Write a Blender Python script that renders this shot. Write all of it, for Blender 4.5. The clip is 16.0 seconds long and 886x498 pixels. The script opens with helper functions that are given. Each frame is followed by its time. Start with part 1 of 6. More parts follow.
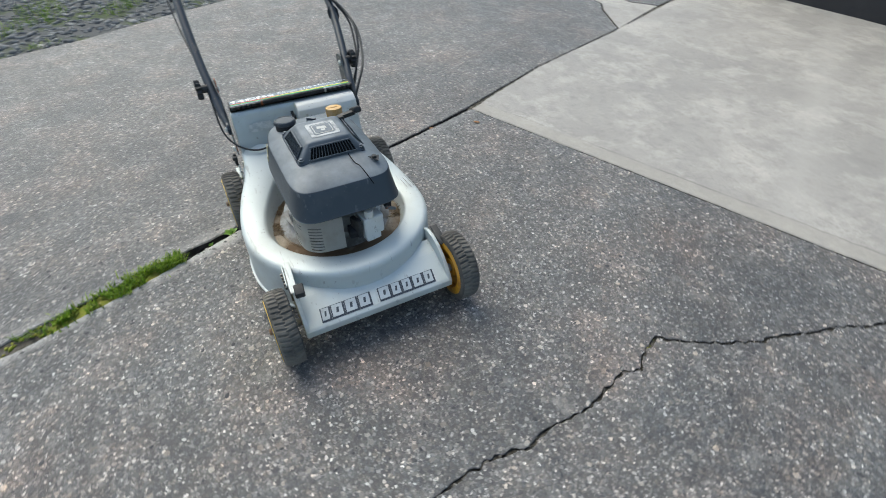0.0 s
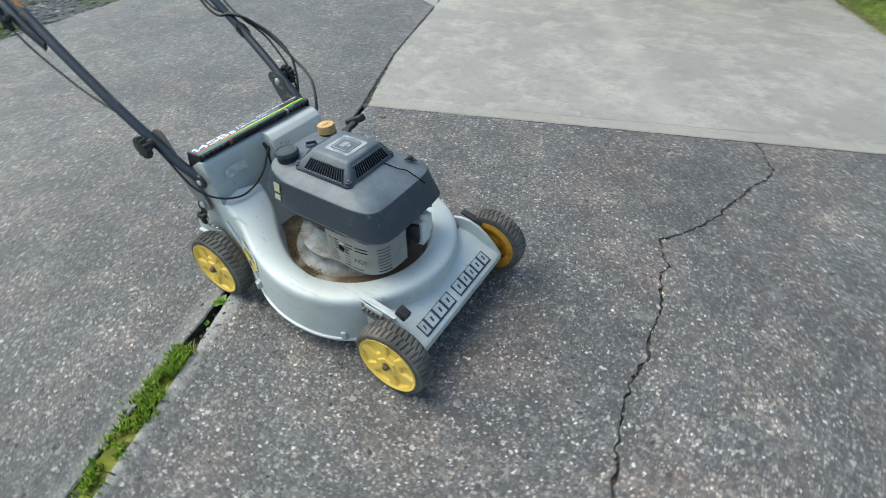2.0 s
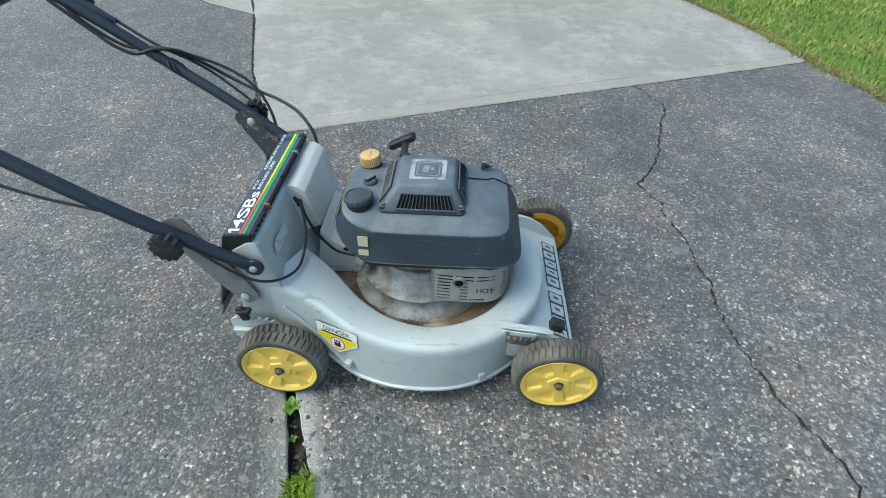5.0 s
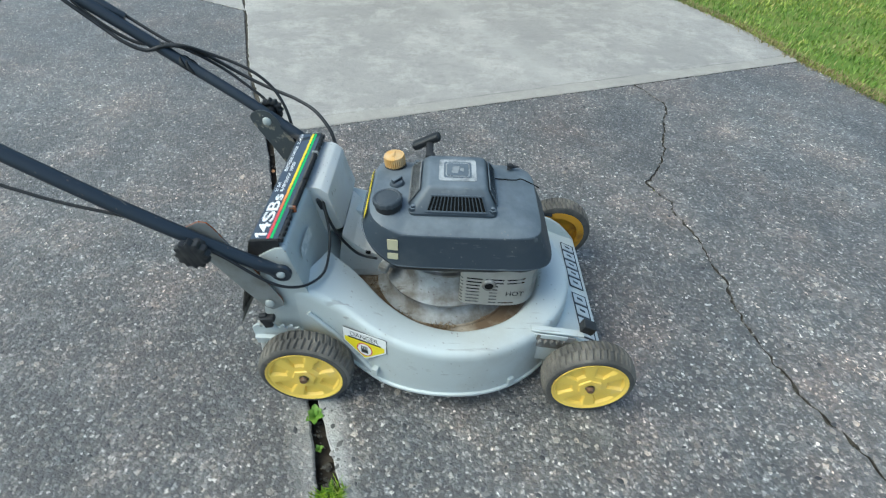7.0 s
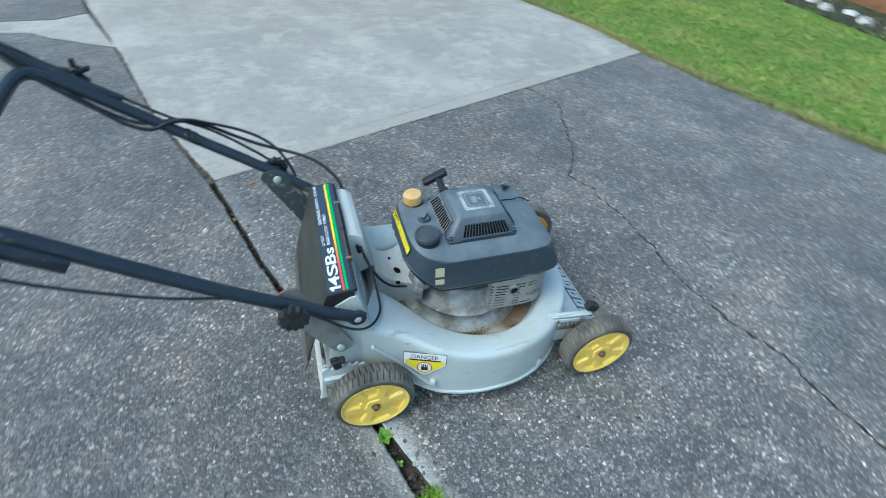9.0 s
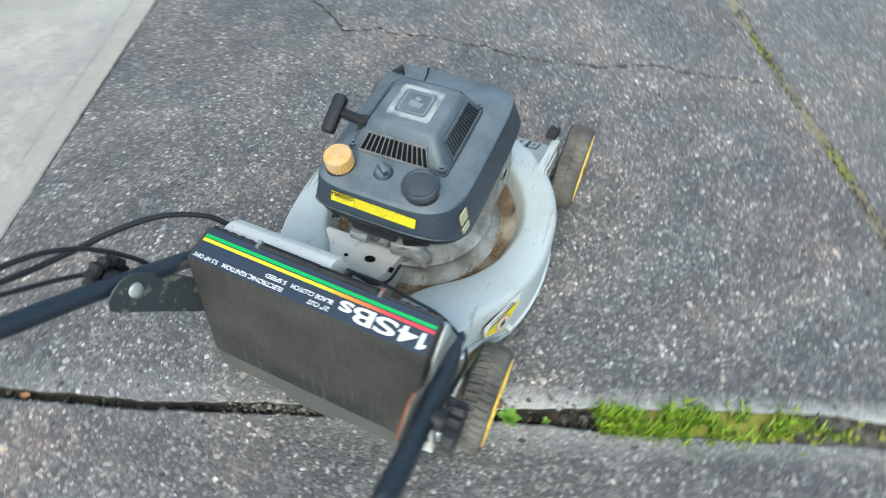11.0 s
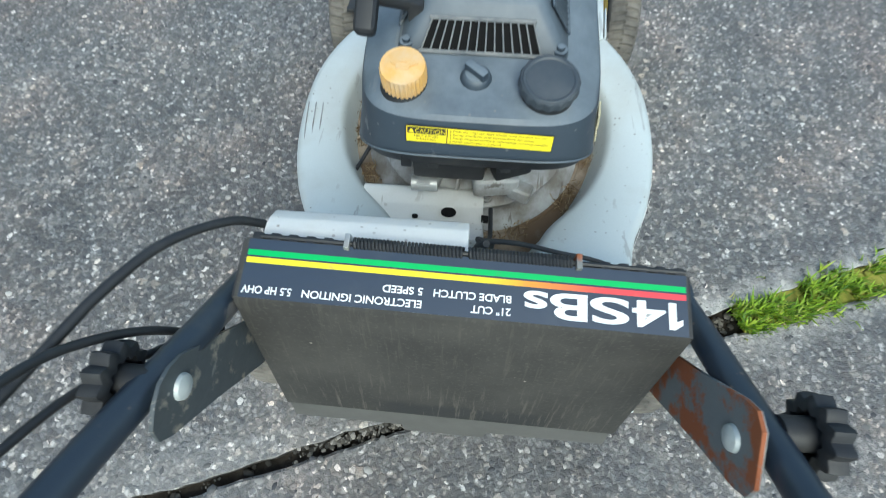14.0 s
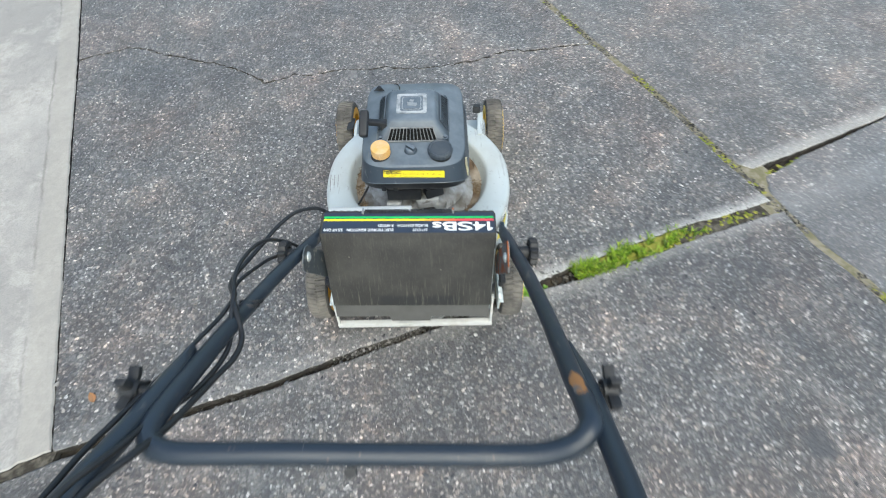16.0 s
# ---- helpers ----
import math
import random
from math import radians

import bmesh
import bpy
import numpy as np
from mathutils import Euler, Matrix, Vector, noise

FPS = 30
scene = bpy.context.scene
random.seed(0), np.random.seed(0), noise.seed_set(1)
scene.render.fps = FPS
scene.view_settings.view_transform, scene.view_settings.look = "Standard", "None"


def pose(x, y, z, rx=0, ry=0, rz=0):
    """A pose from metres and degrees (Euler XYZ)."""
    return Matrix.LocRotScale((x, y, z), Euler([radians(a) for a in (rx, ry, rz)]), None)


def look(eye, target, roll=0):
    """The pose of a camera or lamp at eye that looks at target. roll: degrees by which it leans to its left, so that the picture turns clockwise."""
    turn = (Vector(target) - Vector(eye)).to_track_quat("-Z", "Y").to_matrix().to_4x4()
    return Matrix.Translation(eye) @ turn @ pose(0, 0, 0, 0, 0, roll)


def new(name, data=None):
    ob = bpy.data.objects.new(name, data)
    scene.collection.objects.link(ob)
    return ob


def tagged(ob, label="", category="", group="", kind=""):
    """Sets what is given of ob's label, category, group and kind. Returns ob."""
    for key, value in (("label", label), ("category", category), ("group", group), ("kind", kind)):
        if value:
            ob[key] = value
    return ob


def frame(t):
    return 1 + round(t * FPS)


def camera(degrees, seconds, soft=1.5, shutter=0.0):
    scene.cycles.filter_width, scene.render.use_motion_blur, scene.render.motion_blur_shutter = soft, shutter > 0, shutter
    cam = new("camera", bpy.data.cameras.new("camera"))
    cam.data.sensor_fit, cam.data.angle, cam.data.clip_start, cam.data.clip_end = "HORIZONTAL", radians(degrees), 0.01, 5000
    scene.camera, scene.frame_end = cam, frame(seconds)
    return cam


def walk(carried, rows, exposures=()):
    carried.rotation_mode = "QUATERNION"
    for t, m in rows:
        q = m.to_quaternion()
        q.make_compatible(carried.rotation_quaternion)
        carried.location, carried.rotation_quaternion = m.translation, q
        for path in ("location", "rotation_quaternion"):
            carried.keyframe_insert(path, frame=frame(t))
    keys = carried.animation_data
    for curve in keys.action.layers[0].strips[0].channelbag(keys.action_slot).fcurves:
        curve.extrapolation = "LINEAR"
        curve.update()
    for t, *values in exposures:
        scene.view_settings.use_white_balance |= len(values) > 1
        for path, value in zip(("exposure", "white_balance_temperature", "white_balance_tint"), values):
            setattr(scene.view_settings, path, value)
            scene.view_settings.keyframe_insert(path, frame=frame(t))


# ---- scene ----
cam = camera(84.0, 16.0, 0.95, 0.7)
PATH = [
    (0, (1.194, -0.267, 1.078), (-0.125, 0.433, -0.253), 0.2),
    (0.5, (1.092, -0.379, 1.06), (-0.12, 0.465, -0.289), 0.0),
    (1, (0.942, -0.507, 1.057), (-0.145, 0.466, -0.31), -0.3),
    (1.5, (0.859, -0.63, 1.064), (-0.092, 0.486, -0.296), -0.5),
    (2, (0.772, -0.763, 1.068), (-0.026, 0.486, -0.275), -0.4),
    (2.5, (0.608, -0.833, 1.061), (0.006, 0.526, -0.276), 0.5),
    (3, (0.451, -0.866, 1.072), (0.038, 0.56, -0.269), 0.8),
    (3.5, (0.336, -0.91, 1.077), (0.068, 0.55, -0.264), 0.8),
    (4, (0.197, -0.932, 1.062), (0.051, 0.538, -0.286), 1.1),
    (4.2, (0.15, -0.907, 1.057), (0.044, 0.564, -0.293), 1.7),
    (6.3, (0.029, -0.848, 0.992), (0.001, 0.613, -0.373), 1.0),
    (6.5, (0.011, -0.843, 1.001), (0.001, 0.608, -0.375), 2.0),
    (7, (-0.026, -0.849, 1.017), (-0.013, 0.621, -0.339), 2.4),
    (7.5, (-0.093, -0.865, 1.076), (-0.04, 0.629, -0.254), 2.6),
    (8, (-0.182, -0.909, 1.129), (-0.03, 0.586, -0.191), 3.6),
    (8.5, (-0.279, -0.907, 1.147), (0.029, 0.557, -0.181), 4.7),
    (9, (-0.393, -0.878, 1.16), (0.12, 0.509, -0.187), 5.0),
    (9.2, (-0.427, -0.853, 1.176), (0.177, 0.48, -0.187), 4.6),
    (11.3, (-0.568, -0.218, 0.978), (0.397, 0.129, -0.739), -3.6),
    (11.5, (-0.569, -0.168, 0.963), (0.374, 0.114, -0.778), -4.4),
    (12, (-0.511, -0.058, 0.838), (0.335, 0.094, -0.968), -5.2),
    (12.5, (-0.473, -0.007, 0.776), (0.293, 0.082, -1.07), -3.8),
    (13, (-0.47, 0.011, 0.774), (0.269, 0.093, -1.083), -2.6),
    (13.5, (-0.47, 0.013, 0.773), (0.267, 0.089, -1.085), -1.3),
    (14, (-0.478, 0.008, 0.806), (0.297, 0.08, -1.036), -0.8),
    (14.5, (-0.532, 0.001, 0.889), (0.366, 0.078, -0.896), -1.1),
    (15, (-0.678, -0.019, 1.056), (0.369, 0.028, -0.647), 0.7),
    (15.5, (-0.849, -0.057, 1.179), (0.262, -0.016, -0.484), -0.6),
    (16, (-1.008, -0.07, 1.261), (0.135, -0.069, -0.38), -1.1),
]
walk(cam, [(t, look(eye, target, roll)) for t, eye, target, roll in PATH],
     [(0, 0.58, 6500, 1), (2, 0.61, 6350, -2), (3.5, 0.60, 6050, -5), (7, 0.66, 6000, -6), (8, 0.66, 5750, -8), (9, 0.64, 5400, -9), (11.5, 0.86, 6250, -3), (13.5, 0.83, 6000, -6), (15, 0.90, 6000, -5), (16, 0.90, 6300, 0)])

# ---- world, sun, exposure ----
world = bpy.data.worlds.new("world")
scene.world = world
world.use_nodes = True
wn = world.node_tree.nodes
sky = wn.new("ShaderNodeTexSky")
sky.sky_type = "NISHITA"
sky.sun_disc = False
SUN_EL, SUN_AZ = 55.0, 194.0
sky.sun_elevation, sky.sun_rotation = radians(SUN_EL), radians(90 - SUN_AZ)
sky.air_density, sky.dust_density, sky.ozone_density = 1.0, 3.0, 1.0
bg = wn["Background"]
bg.inputs["Strength"].default_value = 0.15
world.node_tree.links.new(sky.outputs[0], bg.inputs["Color"])
sun = new("sun", bpy.data.lights.new("sun", "SUN"))
sun.data.energy, sun.data.angle, sun.data.color = 1.35, radians(50), (1.0, 0.95, 0.88)
sun.matrix_world = look((4 * math.cos(radians(SUN_AZ)), 4 * math.sin(radians(SUN_AZ)), 4 * math.tan(radians(SUN_EL))), (0, 0, 0))


# ---- material tools ----
class Nodes:
    """A short way to wire a material's nodes."""

    def __init__(self, name):
        self.mat = bpy.data.materials.new(name)
        self.mat.use_nodes = True
        self.tree = self.mat.node_tree
        self.bsdf = self.tree.nodes["Principled BSDF"]
        self.where = self.node("ShaderNodeTexCoord").outputs["Object"]

    def put(self, socket, value):
        if hasattr(value, "is_linked"):
            self.tree.links.new(value, socket)
        else:
            socket.default_value = value

    def node(self, kind, settings=None, **values):
        n = self.tree.nodes.new(kind)
        settings = settings or {}
        if "feature" in settings:
            n.feature = settings["feature"]
        if "operation" in settings:
            n.operation = settings["operation"]
        if "use_clamp" in settings:
            n.use_clamp = settings["use_clamp"]
        if "data_type" in settings:
            n.data_type = settings["data_type"]
            n.blend_type = settings["blend_type"]
        for key, value in values.items():
            self.put(n.inputs[key.replace("_", " ")], value)
        return n

    def noise(self, scale, detail=4.0, rough=0.55, vector=None):
        return self.node("ShaderNodeTexNoise", Vector=vector or self.where, Scale=scale, Detail=detail, Roughness=rough).outputs["Fac"]

    def cells(self, scale, feature="F1", vector=None):
        return self.node("ShaderNodeTexVoronoi", {"feature": feature}, Vector=vector or self.where, Scale=scale).outputs

    def ramp(self, fac, *stops):
        n = self.node("ShaderNodeValToRGB", Fac=fac)
        ramp = n.color_ramp
        while len(ramp.elements) < len(stops):
            ramp.elements.new(0.5)
        for e, (at, c) in zip(ramp.elements, stops):
            e.position = at
            e.color = (*c, 1) if isinstance(c, tuple) else (c, c, c, 1)
        return n.outputs["Color"]

    def mix(self, fac, a, b, blend="MIX"):
        n = self.node("ShaderNodeMix", {"data_type": "RGBA", "blend_type": blend})
        self.put(n.inputs["Factor"], fac)
        self.put(n.inputs[6], a if hasattr(a, "is_linked") else (*a, 1))
        self.put(n.inputs[7], b if hasattr(b, "is_linked") else (*b, 1))
        return n.outputs[2]

    def math(self, op, a, b=0.0, clamp=False):
        n = self.node("ShaderNodeMath", {"operation": op, "use_clamp": clamp})
        self.put(n.inputs[0], a)
        self.put(n.inputs[1], b)
        return n.outputs[0]

    def bump(self, height, strength=0.3, distance=0.002, normal=None):
        n = self.node("ShaderNodeBump", Strength=strength, Distance=distance, Height=height)
        if normal is not None:
            self.put(n.inputs["Normal"], normal)
        return n.outputs["Normal"]

    def done(self, color, rough=0.6, metal=0.0, normal=None, spec=0.5):
        self.put(self.bsdf.inputs["Base Color"], color if hasattr(color, "is_linked") else (*color, 1))
        self.put(self.bsdf.inputs["Roughness"], rough)
        self.put(self.bsdf.inputs["Metallic"], metal)
        self.put(self.bsdf.inputs["Specular IOR Level"], spec)
        if normal is not None:
            self.put(self.bsdf.inputs["Normal"], normal)
        return self.mat


def worn(name, base, dirt, rough=0.45, metal=0.0, scale=9.0, lo=0.5, hi=0.75, fine=160.0, relief=0.08, spec=0.5, rough_dirt=None, scratch=None, specks=None, dust_and_sky=None):
    """A surface with soiling in patches, a fine grain and slight relief."""
    m = Nodes(name)
    patch = m.ramp(m.noise(scale, 7, 0.62), (lo, 0.0), (hi, 1.0))
    grain = m.noise(fine, 3, 0.6)
    tone = m.mix(m.math("MULTIPLY", grain, 0.35), base, tuple(min(1, c * 0.75) for c in base))
    color = m.mix(patch, tone, dirt)
    if dust_and_sky:
        # upward faces: settled dust, with the sky's pale reflection painted into its tint
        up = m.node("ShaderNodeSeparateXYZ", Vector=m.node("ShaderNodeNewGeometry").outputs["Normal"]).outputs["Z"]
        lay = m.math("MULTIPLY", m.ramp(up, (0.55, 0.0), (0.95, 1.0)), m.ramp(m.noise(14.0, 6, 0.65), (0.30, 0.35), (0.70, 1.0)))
        color = m.mix(lay, color, dust_and_sky)
    if scratch:
        stretch = m.node("ShaderNodeMapping", Vector=m.where)
        stretch.inputs["Rotation"].default_value = (0.4, 0.7, 0.5)
        stretch.inputs["Scale"].default_value = (9.0, 70.0, 40.0)
        thin = m.ramp(m.noise(1.0, 3, 0.5, stretch.outputs[0]), (0.640, 0.0), (0.665, 0.8))
        some = m.ramp(m.noise(13.0, 4), (0.48, 0.0), (0.60, 1.0))
        color = m.mix(m.math("MULTIPLY", thin, some), color, scratch)
    if specks:
        dots = m.cells(170.0)
        pick = m.math("GREATER_THAN", m.node("ShaderNodeSeparateColor", Color=dots["Color"]).outputs[0], 0.93)
        spot = m.math("MULTIPLY", pick, m.ramp(dots["Distance"], (0.16, 0.85), (0.34, 0.0)))
        color = m.mix(m.math("MULTIPLY", spot, m.ramp(m.noise(9.0, 4), (0.42, 0.0), (0.62, 1.0))), color, specks)
    r = m.math("ADD", m.math("MULTIPLY", m.noise(scale * 2.5, 5), 0.25), rough - 0.1)
    if rough_dirt:
        r = m.math("ADD", r, m.math("MULTIPLY", patch, rough_dirt - rough))
    return m.done(color, r, metal, m.bump(grain, relief, 0.0008), spec)


# ---- materials: ground ----
J1 = (Vector((0.02, -1.17)), Vector((-0.72, 0.89)))


def line_distance(m, a, b):
    """Distance in the ground plane from the line through a and b."""
    d = (b - a).normalized()
    n = Vector((-d.y, d.x, 0))
    dot = m.node("ShaderNodeVectorMath", {"operation": "DOT_PRODUCT"})
    m.put(dot.inputs[0], m.where)
    dot.inputs[1].default_value = n
    return m.math("ABSOLUTE", m.math("SUBTRACT", dot.outputs["Value"], n.x * a.x + n.y * a.y))


def aggregate(name, tint=(1.0, 1.0, 1.0), smooth=0.0, lime=0.45, edges=(J1,)):
    """Worn concrete with its pebbles laid bare."""
    m = Nodes(name)
    warp = m.node("ShaderNodeTexNoise", Vector=m.where, Scale=120.0, Detail=3.0).outputs["Color"]
    add = m.node("ShaderNodeVectorMath", {"operation": "MULTIPLY_ADD"})
    m.put(add.inputs[0], warp)
    add.inputs[1].default_value = (0.013, 0.013, 0.0)
    m.put(add.inputs[2], m.where)
    spot = add.outputs[0]
    small = m.cells(150.0, vector=spot)
    mid = m.cells(84.0, vector=spot)
    large = m.cells(48.0, vector=spot)
    sep = m.node("ShaderNodeSeparateColor", Color=small["Color"])
    sep2 = m.node("ShaderNodeSeparateColor", Color=mid["Color"])
    sep3 = m.node("ShaderNodeSeparateColor", Color=large["Color"])
    greys = ((0.0, (0.056, 0.057, 0.062)), (0.28, (0.096, 0.097, 0.101)), (0.55, (0.158, 0.156, 0.155)), (0.80, (0.245, 0.238, 0.226)), (0.93, (0.37, 0.356, 0.332)), (1.0, (0.66, 0.64, 0.60)))
    fine = m.ramp(sep.outputs[0], *greys)
    middle = m.ramp(sep2.outputs[0], *greys)
    coarse = m.ramp(sep3.outputs[0], (0.0, (0.055, 0.056, 0.060)), (0.5, (0.125, 0.123, 0.120)), (0.85, (0.23, 0.215, 0.19)), (1.0, (0.42, 0.39, 0.34)))
    pick2 = m.math("MULTIPLY", m.math("GREATER_THAN", sep2.outputs[1], 0.62), m.ramp(mid["Distance"], (0.36, 1.0), (0.46, 0.0)))
    pick3 = m.math("MULTIPLY", m.math("GREATER_THAN", sep3.outputs[1], 0.80), m.ramp(large["Distance"], (0.32, 1.0), (0.40, 0.0)))
    stone = m.mix(pick3, m.mix(pick2, fine, middle), coarse)
    # tan and reddish stones among the grey ones
    stone = m.mix(m.ramp(sep2.outputs[2], (0.60, 0.0), (0.95, 0.75)), stone, m.mix(1.0, stone, (1.10, 0.99, 0.88), "MULTIPLY"))
    covered = m.ramp(m.noise(7.0, 6, 0.68), (0.38, 0.55), (0.64, 1.0))
    gap = m.math("MULTIPLY", m.ramp(small["Distance"], (0.24, 0.0), (0.58, 1.0)), m.math("SUBTRACT", 1.0, m.math("MULTIPLY", m.math("MAXIMUM", pick2, pick3), 0.85)))
    sand = m.mix(m.noise(520.0, 3, 0.7), (0.030, 0.030, 0.029), (0.110, 0.106, 0.099))
    color = m.mix(m.math("MULTIPLY", gap, covered), stone, sand)
    # grit on the faces of the stones
    color = m.mix(1.0, color, m.ramp(m.noise(650.0, 3, 0.75), (0.35, (0.68, 0.68, 0.68)), (0.65, (1.26, 1.26, 1.25))), "MULTIPLY")
    # broad worn, soiled and limed patches, in colder and warmer greys
    color = m.mix(1.0, color, m.ramp(m.noise(1.5, 7, 0.62), (0.34, (0.70, 0.70, 0.72)), (0.66, (1.28, 1.28, 1.27))), "MULTIPLY")
    color = m.mix(1.0, color, m.ramp(m.noise(3.1, 6, 0.66), (0.36, (0.94, 0.985, 1.03)), (0.50, (1.0, 0.99, 1.0)), (0.66, (1.12, 0.975, 0.93))), "MULTIPLY")
    color = m.mix(m.ramp(m.noise(6.0, 8, 0.74), (0.50, 0.0), (0.62, 1.0)), color, m.mix(1.0, color, (1.30, 1.30, 1.28), "MULTIPLY"))
    color = m.mix(m.ramp(m.noise(11.0, 8, 0.76), (0.55, 0.0), (0.66, 0.5)), color, m.mix(m.noise(260.0, 3, 0.7), (0.13, 0.128, 0.124), (0.34, 0.335, 0.32)))
    # lime along the joints, most of it on the downhill stretch
    along = m.node("ShaderNodeSeparateXYZ", Vector=m.where).outputs["Y"]
    much = m.ramp(m.math("ADD", m.math("MULTIPLY", along, 0.5), 0.5), (0.42, 1.0), (0.53, 0.2))
    for a, b in edges:
        near = m.math("MULTIPLY", m.ramp(m.math("ADD", line_distance(m, a, b), m.math("MULTIPLY", m.noise(18.0, 7, 0.78), 0.075)), (0.066, min(1.0, lime * 2.0)), (0.108, 0.0)), m.ramp(m.noise(70.0, 5, 0.75), (0.30, 0.40), (0.52, 1.0)))
        near = m.math("MULTIPLY", near, much)
        color = m.mix(near, color, m.mix(m.noise(190.0, 3), (0.29, 0.287, 0.272), (0.56, 0.552, 0.525)))
    color = m.mix(smooth, color, m.mix(m.noise(60.0, 5), (0.15, 0.15, 0.148), (0.21, 0.21, 0.205)))
    # an old oil spot
    off = m.node("ShaderNodeVectorMath", {"operation": "DISTANCE"})
    m.put(off.inputs[0], m.where)
    off.inputs[1].default_value = (-0.727, -0.98, 0.0)
    oil = m.ramp(m.math("ADD", off.outputs["Value"], m.math("MULTIPLY", m.noise(30.0, 4), 0.02)), (0.040, 0.7), (0.052, 0.0))
    color = m.mix(oil, color, (0.055, 0.06, 0.065))
    color = m.mix(1.0, color, tint, "MULTIPLY")
    h = m.math("SUBTRACT", 1.0, small["Distance"])
    h = m.math("ADD", h, m.math("MULTIPLY", m.math("ADD", pick2, pick3), 0.55))
    h = m.math("ADD", h, m.math("MULTIPLY", m.noise(420.0, 3, 0.7), 0.6))
    m.bsdf.inputs["Sheen Weight"].default_value = 0.09
    m.bsdf.inputs["Sheen Roughness"].default_value = 0.45
    return m.done(color, 0.58, 0.0, m.bump(h, 0.6 * (1 - smooth * 0.6), 0.004), 0.6)


def smooth_concrete():
    m = Nodes("floated_concrete")
    turned = m.node("ShaderNodeMapping", Vector=m.where)
    turned.inputs["Rotation"].default_value = (0, 0, -1.95)
    turned.inputs["Scale"].default_value = (1.0, 1.7, 1.0)
    a = m.ramp(m.noise(0.9, 6, 0.60), (0.34, (0.30, 0.285, 0.264)), (0.66, (0.43, 0.406, 0.372)))
    a = m.mix(m.ramp(m.noise(1.7, 8, 0.66, turned.outputs[0]), (0.44, 0.0), (0.68, 0.65)), a, (0.285, 0.273, 0.256))
    a = m.mix(m.ramp(m.noise(3.4, 9, 0.74), (0.48, 0.0), (0.62, 0.70)), a, (0.53, 0.50, 0.455))
    a = m.mix(m.ramp(m.noise(15.0, 9, 0.80), (0.50, 0.0), (0.64, 0.55)), a, (0.24, 0.226, 0.206))
    a = m.mix(m.ramp(m.noise(60.0, 5, 0.75), (0.52, 0.0), (0.66, 0.4)), a, (0.29, 0.28, 0.265))
    a = m.mix(m.ramp(m.noise(260.0, 4, 0.75), (0.36, 0.5), (0.56, 0.0)), a, (0.20, 0.193, 0.183))
    # a pale streak across the slab
    streak = m.math("ADD", line_distance(m, Vector((0.083, 2.333)), Vector((0.64, 1.287))), m.math("MULTIPLY", m.noise(5.0, 7, 0.72), 0.16))
    a = m.mix(m.ramp(streak, (0.07, 0.34), (0.20, 0.0)), a, (0.49, 0.468, 0.43))
    # the trowelled border along the rough paving, with a thin broken line on its inner side
    rim = m.math("ADD", line_distance(m, Vector((-0.721, 0.894)), Vector((1.919, 1.874))), m.math("MULTIPLY", m.noise(9.0, 6, 0.7), 0.034))
    a = m.mix(m.ramp(rim, (0.088, 0.55), (0.104, 0.0)), a, m.mix(m.noise(34.0, 5, 0.7), (0.25, 0.236, 0.208), (0.42, 0.39, 0.34)))
    line = m.math("MULTIPLY", m.ramp(rim, (0.096, 0.0), (0.102, 0.7), (0.108, 0.0)), m.ramp(m.noise(4.0, 5), (0.42, 0.0), (0.56, 1.0)))
    a = m.mix(line, a, (0.15, 0.14, 0.122))
    # shallow flakes and a sandy grain
    h = m.math("ADD", m.math("MULTIPLY", m.noise(240.0, 4, 0.7), 0.6), m.ramp(m.noise(13.0, 8, 0.75), (0.46, 0.0), (0.58, 0.8)))
    return m.done(a, 0.72, 0.0, m.bump(h, 0.3, 0.002), 0.4)


AGG_A = aggregate("aggregate_concrete", (1.02, 1.01, 1.0), 0.0, 0.5)
AGG_B = aggregate("aggregate_concrete_pale", (0.94, 0.925, 0.915), 0.03, 0.2)
AGG_E = aggregate("aggregate_concrete_limed", (1.10, 1.07, 1.04), 0.10, 0.30, ((Vector((0.185, -1.17)), Vector((0.44, -1.755))),))
AGG_F = aggregate("aggregate_concrete_filled", (1.0, 1.0, 1.01), 0.35, 0.1)
CONCRETE = smooth_concrete()
BROKEN = worn("soiled_shaded_edge", (0.045, 0.041, 0.036), (0.11, 0.10, 0.085), 0.95, 0.0, 40.0, 0.45, 0.7, 300.0, 0.6, 0.2)
SOIL = worn("dark_soil", (0.028, 0.024, 0.019), (0.075, 0.062, 0.047), 0.95, 0.0, 30.0, 0.4, 0.7, 300.0, 0.6, 0.2)
EARTH = worn("lawn_earth", (0.035, 0.05, 0.015), (0.05, 0.035, 0.02), 0.95, 0.0, 6.0, 0.45, 0.7, 120.0, 0.5, 0.2)


def island(name, stops, rough=0.6, spec=0.3, relief=0.0, patchy=None):
    """Colour that changes from piece to piece of one mesh."""
    m = Nodes(name)
    r = m.node("ShaderNodeNewGeometry").outputs["Random Per Island"]
    c = m.ramp(r, *stops)
    g = m.noise(220.0, 3)
    c = m.mix(m.math("MULTIPLY", g, 0.5), c, m.mix(1.0, c, (0.62, 0.62, 0.62), "MULTIPLY"))
    if patchy:
        # paler and darker growth in patches
        c = m.mix(1.0, c, m.ramp(m.noise(patchy, 5, 0.6), (0.34, (0.68, 0.80, 0.72)), (0.50, (1.0, 1.0, 1.0)), (0.66, (1.45, 1.18, 1.15))), "MULTIPLY")
    return m.done(c, rough, 0.0, m.bump(g, relief, 0.001) if relief else None, spec)


